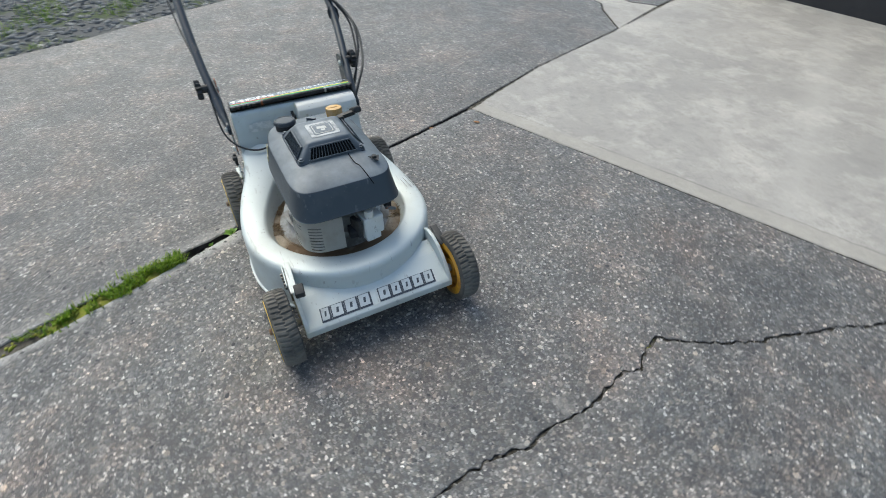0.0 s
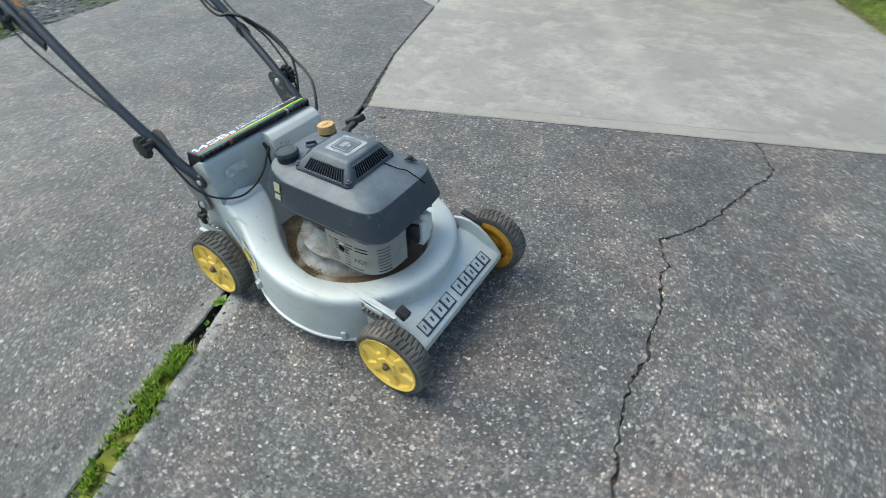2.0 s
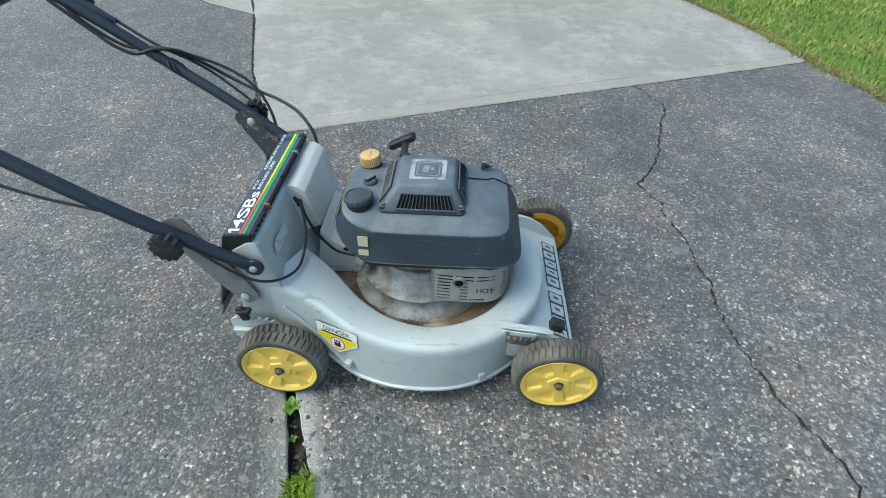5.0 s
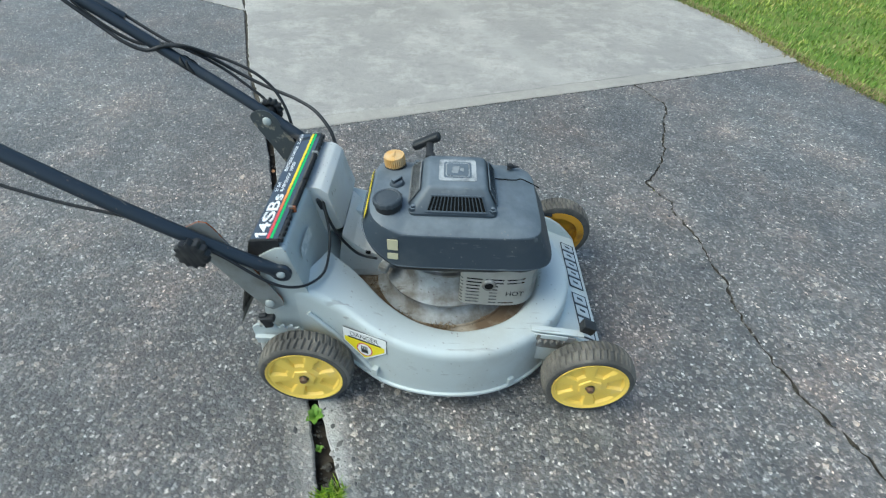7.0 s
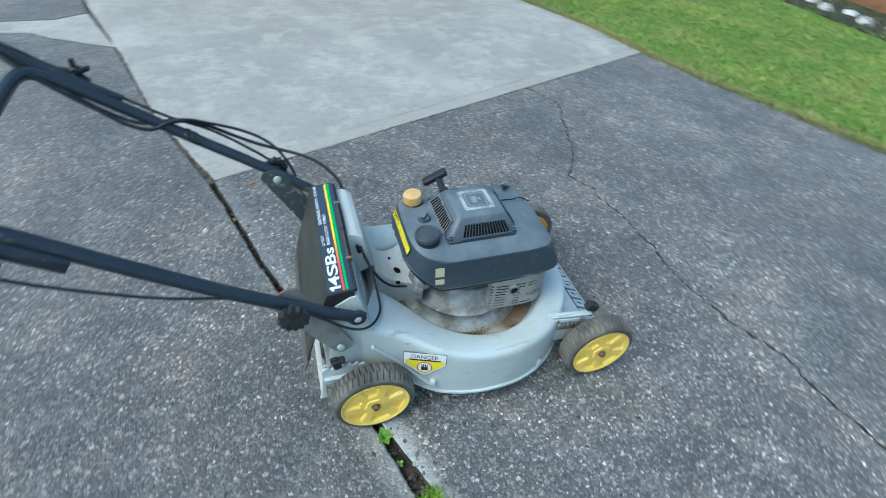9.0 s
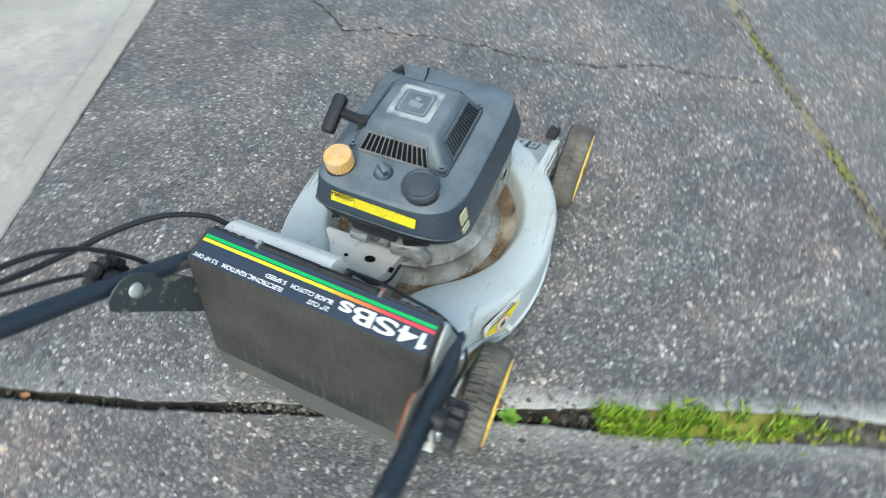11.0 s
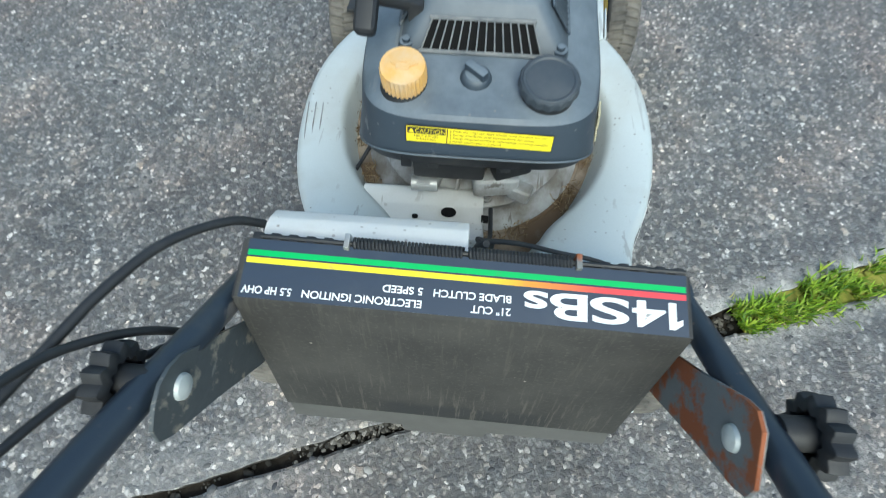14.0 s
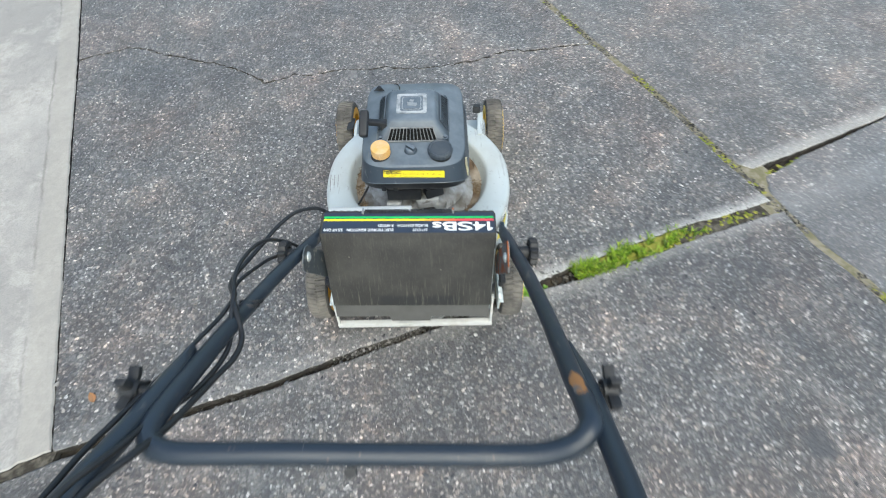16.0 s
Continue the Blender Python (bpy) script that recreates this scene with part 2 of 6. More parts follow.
GRASS = island("grass_blades", ((0.0, (0.05, 0.11, 0.012)), (0.35, (0.18, 0.31, 0.022)), (0.75, (0.33, 0.46, 0.035)), (0.95, (0.30, 0.36, 0.06)), (1.0, (0.36, 0.31, 0.14))), 0.5)
LAWN = island("lawn_blades", ((0.0, (0.12, 0.21, 0.035)), (0.5, (0.21, 0.335, 0.055)), (0.85, (0.31, 0.41, 0.09)), (1.0, (0.42, 0.36, 0.17))), 0.5, 0.3, 0.0, 1.9)
TURF = worn("lawn_turf", (0.12, 0.19, 0.035), (0.19, 0.20, 0.06), 0.95, 0.0, 3.0, 0.42, 0.66, 120.0, 0.5, 0.2)
STRAW = island("dry_blades", ((0.0, (0.16, 0.17, 0.05)), (0.5, (0.30, 0.24, 0.11)), (1.0, (0.42, 0.33, 0.18))), 0.6)
CRACKSOIL = worn("dry_crack_soil", (0.045, 0.040, 0.032), (0.13, 0.118, 0.095), 0.95, 0.0, 45.0, 0.42, 0.62, 300.0, 0.6, 0.2)
MOSSY = worn("mossy_soil", (0.17, 0.155, 0.090), (0.26, 0.232, 0.175), 0.95, 0.0, 26.0, 0.42, 0.60, 300.0, 0.7, 0.2, None, None, (0.06, 0.05, 0.035))
MOSS = worn("moss", (0.165, 0.205, 0.026), (0.30, 0.275, 0.065), 0.95, 0.0, 40.0, 0.4, 0.65, 400.0, 0.7, 0.2)
PEBBLE = island("pebbles", ((0.0, (0.06, 0.06, 0.066)), (0.3, (0.10, 0.10, 0.10)), (0.6, (0.165, 0.16, 0.152)), (0.82, (0.25, 0.24, 0.222)), (0.95, (0.36, 0.345, 0.32)), (1.0, (0.60, 0.58, 0.54))), 0.7, 0.3, 0.2)
CRUMB = island("soiled_crumbs", ((0.0, (0.03, 0.028, 0.024)), (0.5, (0.085, 0.078, 0.066)), (0.9, (0.16, 0.15, 0.13)), (1.0, (0.30, 0.28, 0.25))), 0.85, 0.2, 0.3)
GRAVEL = island("gravel", ((0.0, (0.08, 0.085, 0.09)), (0.5, (0.17, 0.175, 0.18)), (0.9, (0.27, 0.27, 0.26)), (1.0, (0.40, 0.39, 0.36))), 0.8, 0.3, 0.3)
ROCK = island("garden_rock", ((0.0, (0.10, 0.10, 0.10)), (0.5, (0.3, 0.29, 0.27)), (1.0, (0.62, 0.6, 0.56))), 0.8, 0.3, 0.4)
STALK = island("dry_stalks", ((0.0, (0.10, 0.062, 0.030)), (0.6, (0.22, 0.155, 0.085)), (1.0, (0.38, 0.30, 0.19))), 0.8, 0.2)
WEED = worn("weed_leaf", (0.11, 0.24, 0.030), (0.22, 0.34, 0.06), 0.5, 0.0, 60.0, 0.4, 0.7, 300.0, 0.15, 0.4)
LEAF = island("dry_leaf", ((0.0, (0.30, 0.13, 0.05)), (1.0, (0.36, 0.20, 0.10))), 0.7)

# ---- materials: mower ----
SILVER = worn("silver_paint", (0.57, 0.612, 0.603), (0.44, 0.445, 0.412), 0.53, 0.26, 5.0, 0.50, 0.80, 350.0, 0.06, 0.5, None, (0.36, 0.37, 0.36), (0.17, 0.155, 0.13))
SILVER_DULL = worn("silver_paint_chalked", (0.69, 0.69, 0.66), (0.50, 0.47, 0.41), 0.5, 0.05, 8.0, 0.50, 0.78, 300.0, 0.08, 0.5, None, (0.40, 0.38, 0.34), (0.22, 0.19, 0.15))
# the last tint pales upward faces: dust plus a painted sky reflection
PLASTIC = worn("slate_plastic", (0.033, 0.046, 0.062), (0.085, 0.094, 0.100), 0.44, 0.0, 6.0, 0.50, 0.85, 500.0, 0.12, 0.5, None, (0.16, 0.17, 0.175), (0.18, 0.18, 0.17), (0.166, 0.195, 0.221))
BLACK = worn("black_plastic", (0.018, 0.019, 0.021), (0.06, 0.058, 0.054), 0.5, 0.0, 20.0, 0.5, 0.85, 400.0, 0.1, 0.4)
BLACK_TUBE = worn("black_enamel", (0.022, 0.031, 0.044), (0.05, 0.054, 0.058), 0.34, 0.0, 14.0, 0.55, 0.8, 500.0, 0.05, 0.5, None, (0.12, 0.11, 0.10), (0.13, 0.10, 0.08))
CABLE = worn("cable_sheath", (0.016, 0.017, 0.019), (0.04, 0.04, 0.04), 0.5, 0.0, 30.0, 0.5, 0.8)
VOID = Nodes("shadowed_inside").done((0.008, 0.008, 0.008), 0.9, 0.0, None, 0.1)
RUBBER = worn("dusty_rubber", (0.060, 0.059, 0.057), (0.135, 0.124, 0.110), 0.85, 0.0, 16.0, 0.35, 0.72, 300.0, 0.35, 0.25)
YELLOW = worn("yellow_plastic", (0.90, 0.62, 0.11), (0.74, 0.55, 0.25), 0.45, 0.0, 22.0, 0.55, 0.85, 300.0, 0.05)
OCHRE = worn("dark_ochre_plastic", (0.55, 0.27, 0.015), (0.16, 0.06, 0.02), 0.5, 0.0, 18.0, 0.52, 0.72, 300.0, 0.05)
CAP_YELLOW = worn("cap_yellow", (0.64, 0.37, 0.11), (0.58, 0.44, 0.28), 0.6, 0.0, 30.0, 0.4, 0.7, 300.0, 0.1)
RUSTPAN = worn("rusty_pan", (0.14, 0.096, 0.060), (0.34, 0.295, 0.235), 0.85, 0.0, 9.0, 0.46, 0.66, 140.0, 0.6, 0.25, None, (0.05, 0.036, 0.024), (0.04, 0.028, 0.02))
RUST = worn("flaking_rust", (0.175, 0.182, 0.178), (0.27, 0.09, 0.038), 0.7, 0.1, 24.0, 0.465, 0.535, 260.0, 0.35, 0.3)
CAST = worn("cast_aluminium", (0.36, 0.37, 0.37), (0.15, 0.135, 0.115), 0.6, 0.15, 16.0, 0.38, 0.60, 150.0, 0.5, 0.4, None, (0.10, 0.085, 0.07), (0.10, 0.08, 0.06))
GUARD = worn("guard_sheet", (0.62, 0.60, 0.55), (0.42, 0.37, 0.31), 0.55, 0.1, 14.0, 0.5, 0.8, 300.0, 0.06)


def door_sheet():
    """Dark sheet metal with run-down dirt and a rubbed strip near its foot."""
    m = Nodes("dusty_dark_sheet")
    grain = m.noise(260.0, 3, 0.6)
    color = m.mix(m.ramp(m.noise(12.0, 7, 0.62), (0.42, 0.0), (0.85, 1.0)), (0.034, 0.033, 0.030), (0.066, 0.063, 0.055))
    color = m.mix(m.ramp(grain, (0.55, 0.0), (0.75, 0.5)), color, (0.085, 0.080, 0.068))
    axis = m.node("ShaderNodeSeparateXYZ", Vector=m.where)
    stretch = m.node("ShaderNodeMapping", Vector=m.where)
    stretch.inputs["Scale"].default_value = (30.0, 210.0, 16.0)
    runs = m.ramp(m.noise(1.0, 4, 0.6, stretch.outputs[0]), (0.56, 0.0), (0.70, 0.8))
    low = m.ramp(axis.outputs["Z"], (0.200, 1.0), (0.30, 0.25))
    strip = m.math("MULTIPLY", m.ramp(m.math("ADD", axis.outputs["Z"], m.math("MULTIPLY", m.noise(60.0, 4), 0.012)), (0.200, 0.0), (0.203, 1.0), (0.236, 1.0), (0.246, 0.0)),
                   m.ramp(m.math("ABSOLUTE", m.math("ADD", axis.outputs["Y"], m.math("MULTIPLY", m.noise(40.0, 3), 0.02))), (0.085, 0.75), (0.105, 0.0)))
    color = m.mix(strip, color, (0.022, 0.023, 0.024))
    color = m.mix(m.math("MULTIPLY", runs, low), color, (0.125, 0.115, 0.092))
    flecks = m.cells(90.0)
    pick = m.math("GREATER_THAN", m.node("ShaderNodeSeparateColor", Color=flecks["Color"]).outputs[0], 0.965)
    color = m.mix(m.math("MULTIPLY", pick, m.ramp(flecks["Distance"], (0.08, 0.8), (0.16, 0.0))), color, (0.26, 0.24, 0.20))
    return m.done(color, 0.62, 0.0, m.bump(grain, 0.18, 0.0008), 0.3)


DOOR = door_sheet()
TREAD = worn("dusty_tread", (0.085, 0.081, 0.074), (0.185, 0.169, 0.145), 0.9, 0.0, 14.0, 0.36, 0.62, 300.0, 0.4, 0.2)
FLAP = worn("grey_flap", (0.095, 0.092, 0.084), (0.07, 0.068, 0.06), 0.75, 0.0, 12.0, 0.45, 0.75, 260.0, 0.15)
DECAL = worn("decal_black", (0.012, 0.019, 0.031), (0.028, 0.034, 0.043), 0.32, 0.0, 25.0, 0.55, 0.85, 500.0, 0.02, 0.5)
for socket, value in (("Coat Weight", 1.0), ("Coat Roughness", 0.06), ("Coat IOR", 1.9)):
    DECAL.node_tree.nodes["Principled BSDF"].inputs[socket].default_value = value
ZINC = worn("zinc_plate", (0.42, 0.43, 0.42), (0.25, 0.22, 0.18), 0.42, 0.6, 24.0, 0.5, 0.75, 260.0, 0.1)
BOLT = worn("bright_bolt", (0.55, 0.58, 0.56), (0.36, 0.34, 0.30), 0.5, 0.4, 40.0, 0.55, 0.8)
WHITE = worn("white_print", (0.78, 0.78, 0.76), (0.62, 0.62, 0.6), 0.5, 0.0, 60.0, 0.5, 0.8)
PALE = worn("bare_white_edge", (0.62, 0.61, 0.57), (0.42, 0.39, 0.33), 0.6, 0.0, 20.0, 0.5, 0.75, 260.0, 0.1)
LABEL_YELLOW = worn("label_yellow", (0.80, 0.66, 0.02), (0.62, 0.5, 0.06), 0.45, 0.0, 40.0, 0.6, 0.85)
GREEN = worn("stripe_green", (0.02, 0.42, 0.09), (0.06, 0.32, 0.1), 0.45, 0.0, 60.0, 0.6, 0.85)
RED = worn("stripe_red", (0.60, 0.055, 0.07), (0.5, 0.1, 0.08), 0.45, 0.0, 60.0, 0.6, 0.85)
INK = worn("print_black", (0.015, 0.015, 0.016), (0.03, 0.03, 0.03), 0.5)
LETTER = worn("letter_grey_blue", (0.46, 0.50, 0.52), (0.33, 0.35, 0.36), 0.5, 0.2, 40.0, 0.5, 0.8)
NAVY = worn("letter_navy", (0.028, 0.040, 0.058), (0.07, 0.08, 0.09), 0.5, 0.0, 40.0, 0.5, 0.8)
TIMBER = worn("brown_timber", (0.26, 0.12, 0.06), (0.16, 0.075, 0.04), 0.8, 0.0, 12.0, 0.45, 0.7, 90.0, 0.3)
BACKDROP = worn("dark_backdrop_paint", (0.02, 0.021, 0.026), (0.035, 0.035, 0.04), 0.6, 0.0, 4.0, 0.45, 0.75)


def stripe_blend():
    """A printed stripe that runs from yellow over orange to red."""
    m = Nodes("stripe_yellow_to_red")
    y = m.node("ShaderNodeSeparateXYZ", Vector=m.where).outputs["Y"]
    c = m.ramp(m.node("ShaderNodeMapRange", Value=y, From_Min=-0.185, From_Max=0.185).outputs["Result"],
               (0.0, (0.62, 0.05, 0.07)), (0.20, (0.62, 0.06, 0.06)), (0.36, (0.74, 0.27, 0.03)), (0.46, (0.80, 0.58, 0.02)), (1.0, (0.80, 0.66, 0.02)))
    return m.done(m.mix(m.ramp(m.noise(70.0, 4), (0.62, 0.0), (0.7, 0.4)), c, (0.3, 0.2, 0.1)), 0.45)


STRIPE = stripe_blend()


# ---- mesh tools ----
def finish(mesh, mat, smooth=35):
    mesh.materials.append(mat)
    if smooth:
        for p in mesh.polygons:
            p.use_smooth = True
        mesh.set_sharp_from_angle(angle=radians(smooth))
    return mesh


def raw(name, verts, faces, mat, smooth=35):
    mesh = bpy.data.meshes.new(name)
    mesh.from_pydata([tuple(v) for v in verts], [], faces)
    mesh.validate()
    return finish(mesh, mat, smooth)


def part(name, bm, mat, parent=None, label="", smooth=35):
    """Links a bmesh or a mesh as one object, under a thing or a part."""
    if isinstance(bm, bpy.types.Mesh):
        mesh = bm
    else:
        bmesh.ops.recalc_face_normals(bm, faces=bm.faces)
        mesh = bpy.data.meshes.new(name)
        bm.to_mesh(mesh)
        bm.free()
        finish(mesh, mat, smooth)
    ob = new(name, mesh)
    ob.parent = parent
    return tagged(ob, label)


def thing(name, bm, mat, label, category, group="", kind="", smooth=35):
    return tagged(part(name, bm, mat, None, label, smooth), "", category, group, kind)


def join(*bms):
    """One bmesh out of several."""
    out = bmesh.new()
    for b in bms:
        mesh = bpy.data.meshes.new("joint")
        b.to_mesh(mesh)
        b.free()
        out.from_mesh(mesh)
        bpy.data.meshes.remove(mesh)
    return out


def moved(bm, m):
    bmesh.ops.transform(bm, matrix=m, verts=bm.verts)
    return bm


def box(size, at=(0, 0, 0), turn=(0, 0, 0), bevel=0.0, seg=2):
    bm = bmesh.new()
    bmesh.ops.create_cube(bm, size=1.0)
    bmesh.ops.scale(bm, vec=size, verts=bm.verts)
    if bevel:
        bmesh.ops.bevel(bm, geom=bm.edges[:], offset=bevel, segments=seg, affect="EDGES", profile=0.6)
    return moved(bm, pose(*at, *turn))


def loft(rings, closed=True, caps=True):
    """Skin over rings of equal length. closed: each ring is a loop."""
    bm = bmesh.new()
    rows = [[bm.verts.new(p) for p in ring] for ring in rings]
    n = len(rows[0])
    for a, b in zip(rows, rows[1:]):
        for i in range(n if closed else n - 1):
            j = (i + 1) % n
            bm.faces.new((a[i], a[j], b[j], b[i]))
    if caps and closed:
        bm.faces.new(rows[0])
        bm.faces.new(rows[-1])
    return bm


def lathe(profile, n=32, at=(0, 0, 0), turn=(0, 0, 0)):
    """profile: (radius, height) from end to end, turned about z."""
    rings = [[(r * math.cos(2 * math.pi * i / n), r * math.sin(2 * math.pi * i / n), h) for i in range(n)] for r, h in profile]
    return moved(loft(rings), pose(*at, *turn))


def curve_points(points, step=6):
    """A smooth line through points (Catmull-Rom)."""
    p = [Vector(q) for q in points]
    p = [p[0] * 2 - p[1]] + p + [p[-1] * 2 - p[-2]]
    out = []
    for a, b, c, d in zip(p, p[1:], p[2:], p[3:]):
        for k in range(step):
            t = k / step
            out.append(0.5 * (2 * b + (c - a) * t + (2 * a - 5 * b + 4 * c - d) * t * t + (3 * b - a - 3 * c + d) * t ** 3))
    return out + [p[-2]]


def tube(points, r, n=10, step=6, smooth=True, flat=None):
    """A round bar along a line; flat(i, count) may return (wide, thin) factors."""
    line = curve_points(points, step) if smooth else [Vector(q) for q in points]
    rings, side = [], None
    for i, p in enumerate(line):
        d = (line[min(i + 1, len(line) - 1)] - line[max(i - 1, 0)]).normalized()
        if side is None:
            side = d.cross(Vector((0, 0, 1)))
            if side.length < 0.01:
                side = d.cross(Vector((1, 0, 0)))
        side = (side - d * side.dot(d)).normalized()
        up = side.cross(d)
        a, b = flat(i, len(line)) if flat else (1, 1)
        rings.append([p + r * (b * math.cos(2 * math.pi * k / n) * side + a * math.sin(2 * math.pi * k / n) * up) for k in range(n)])
    return loft(rings)


def prism(outline, y0, y1, bevel=0.0, seg=2):
    """An outline in the xz plane, drawn out from y0 to y1."""
    bm = loft([[(x, y0, z) for x, z in outline], [(x, y1, z) for x, z in outline]])
    if bevel:
        bmesh.ops.bevel(bm, geom=bm.edges[:], offset=bevel, segments=seg, affect="EDGES", profile=0.6, clamp_overlap=True)
    return bm


def plate(corners, thick):
    """A flat polygon with thickness, drawn back from its face."""
    p = [Vector(c) for c in corners]
    n = (p[1] - p[0]).cross(p[-1] - p[0]).normalized() * thick
    return loft([p, [q - n for q in p]])


def lettering(words, width, height, m, depth=0.0003, bold=0.0):
    """Words as a mesh, its left foot at the origin of m, reading along m's x, up along m's y."""
    data = bpy.data.curves.new("words", "FONT")
    data.body, data.size, data.extrude = words, 1.0, 0.0
    data.offset = bold
    ob = new("words", data)
    bpy.context.view_layer.update()
    mesh = bpy.data.meshes.new_from_object(ob.evaluated_get(bpy.context.evaluated_depsgraph_get()))
    bpy.data.objects.remove(ob)
    bpy.data.curves.remove(data)
    xs = [v.co.x for v in mesh.vertices]
    ys = [v.co.y for v in mesh.vertices]
    sx, sy = width / (max(xs) - min(xs)), height / (max(ys) - min(ys))
    mesh.transform(Matrix.Translation((0, 0, depth)) @ Matrix.Diagonal((sx, sy, 1, 1)) @ Matrix.Translation((-min(xs), -min(ys), 0)))
    mesh.transform(m)
    return mesh


def axes(origin, x, y):
    """The frame with these x and y directions at origin."""
    x = Vector(x).normalized()
    z = x.cross(Vector(y)).normalized()
    y = z.cross(x)
    m = Matrix((x, y, z)).transposed().to_4x4()
    m.translation = origin
    return m


def words_part(words, width, height, m, mat, parent, bold=0.0):
    mesh = lettering(words, width, height, m, 0.0003, bold)
    mesh.name = "lettering"
    mesh.materials.append(mat)
    ob = new("lettering", mesh)
    ob.parent = parent
    return ob


def quad(m, x0, y0, x1, y1, mat, parent, name, label="", lift=0.0006):
    """A thin printed rectangle on the face of m."""
    return part(name, plate([m @ Vector((x, y, lift)) for x, y in ((x0, y0), (x1, y0), (x1, y1), (x0, y1))], 0.0005), mat, parent, label, 0)


# ---- the ground ----
SLAB_C, SLAB_D, CRACK_TOP = (-0.721, 0.894), (1.92, 1.875), (0.90, 1.490)
CRACK = [(0.90, 1.490), (0.928, 1.435), (0.988, 1.30), (0.975, 1.22), (0.915, 1.09), (0.882, 0.96), (0.855, 0.875), (0.79, 0.745), (0.724, 0.652), (0.748, 0.585), (0.778, 0.535), (0.762, 0.49), (0.803, 0.349),
         (0.797, 0.242), (0.810, 0.16), (0.800, 0.07), (0.805, 0.0), (0.820, -0.104), (0.838, -0.205), (0.890, -0.310), (0.916, -0.370), (0.910, -0.468), (0.932, -0.582), (0.954, -0.728)]
LAWN_EDGE = [(1.92, 1.875), (2.06, 1.42), (2.26, 0.95), (2.43, 0.50), (2.64, -0.06), (3.1, -1.3), (3.5, -2.4)]
LAWN_FAR = [(1.92, 1.875), (1.81, 2.38), (1.63, 2.83), (1.40, 3.32), (1.1, 4.0)]


def rough_line(points, amount, seed, step=0.018):
    """The line with a broken edge: finely divided and shaken sideways."""
    out = []
    for a, b in zip(points, points[1:]):
        a, b = Vector(a), Vector(b)
        d = (b - a).normalized()
        side = Vector((-d.y, d.x))
        count = max(1, int((b - a).length / step))
        for k in range(count):
            p = a + (b - a) * k / count
            w = noise.noise((p.x * 9 + seed, p.y * 9, seed)) * 0.6 + noise.noise((p.x * 45 + seed, p.y * 45, seed)) * 0.7
            out.append(p + side * w * amount)
    return out + [Vector(points[-1])]


def slab(name, loop, mat, label, depth=0.07, top=0.0, round_off=0.004):
    """A slab of ground with a softened upper edge."""
    p = [q for i, q in enumerate(loop) if (q - loop[i - 1]).length > 0.002]
    area = sum(a.x * b.y - a.y * b.x for a, b in zip(p, p[1:] + p[:1]))
    if area < 0:
        p.reverse()
    inner = []
    for i, q in enumerate(p):
        a, b = p[i - 1], p[(i + 1) % len(p)]
        d = (b - a).normalized()
        inner.append(q + Vector((-d.y, d.x)) * round_off)
    bm = loft([[(q.x, q.y, top - depth) for q in p], [(q.x, q.y, top - round_off) for q in p], [(q.x, q.y, top) for q in inner]])
    ob = part(name, bm, mat, None, label, 30)
    if name == "pavement":
        # broken sides are soiled, and coloured darker to deepen the crack's shade
        ob.data.materials.append(BROKEN)
        for face in ob.data.polygons:
            if abs(face.normal.z) < 0.2:
                face.material_index = 1
    return tagged(ob, "", "paving", "", "structure")


def frayed(points, amount, seed):
    """The line with small chips broken from it."""
    return [q + Vector((noise.noise((q.x * 38, q.y * 38, seed)), noise.noise((q.x * 38, q.y * 38, seed + 7.7)))) * amount for q in points]


def shifted(points, by):
    out = []
    for i, q in enumerate(points):
        a, b = Vector(points[max(i - 1, 0)]), Vector(points[min(i + 1, len(points) - 1)])
        d = (b - a).normalized()
        out.append(Vector(q) + Vector((-d.y, d.x)) * by)
    return out


tagged(part("ground", raw("ground", [(-150, -150, -0.075), (150, -150, -0.075), (150, 150, -0.075), (-150, 150, -0.075)], [(0, 1, 2, 3)], EARTH, 0), EARTH, None,
            "dark earth under and round the paving"), "", "ground", "", "structure")

# the wide joint runs from the far right past the mower to the corner of the smooth slab
joint_front = [Vector(q) for q in ((-0.712, 0.892), (-0.546, 0.390), (-0.378, -0.044), (-0.282, -0.285), (-0.213, -0.444), (-0.160, -0.580), (-0.094, -0.741), (-0.046, -0.875), (-0.005, -1.02), (0.042, -1.160))]
joint_back = [Vector(q) for q in ((-0.733, 0.884), (-0.562, 0.382), (-0.397, -0.050), (-0.306, -0.287), (-0.254, -0.452), (-0.205, -0.600), (-0.130, -0.803), (-0.094, -0.901), (-0.046, -1.047), (-0.003, -1.183))]
J2 = [(0.042, -1.160), (0.10, -1.130), (0.24, -1.063), (0.376, -1.008), (0.506, -0.952), (0.653, -0.888), (0.788, -0.818), (0.940, -0.738)]

a1 = rough_line(joint_front[::-1], 0.006, 1.0) + rough_line([SLAB_C, (0.40, 1.308), (0.880, 1.4815)], 0.002, 2.0)[1:] + frayed(rough_line(shifted(CRACK, -0.0034), 0.015, 3.0, 0.007), 0.006, 31.0) \
    + rough_line(J2[::-1], 0.005, 4.0)
slab("pavement", a1, AGG_A, "cracked grey concrete paving with exposed pebbles", 0.07, 0.0, 0.002)
a2 = frayed(rough_line(shifted(CRACK, 0.0034), 0.015, 3.0, 0.007), 0.006, 57.0)[::-1] + rough_line([CRACK_TOP, SLAB_D], 0.002, 5.0)[1:] + rough_line(LAWN_EDGE[:5], 0.006, 6.0) \
    + rough_line([(2.60, 0.02), (1.31, -0.560), (0.966, -0.728)], 0.004, 7.0)
slab("pavement", a2, AGG_A, "grey exposed-pebble concrete paving beside the lawn", 0.07, 0.0, 0.002)
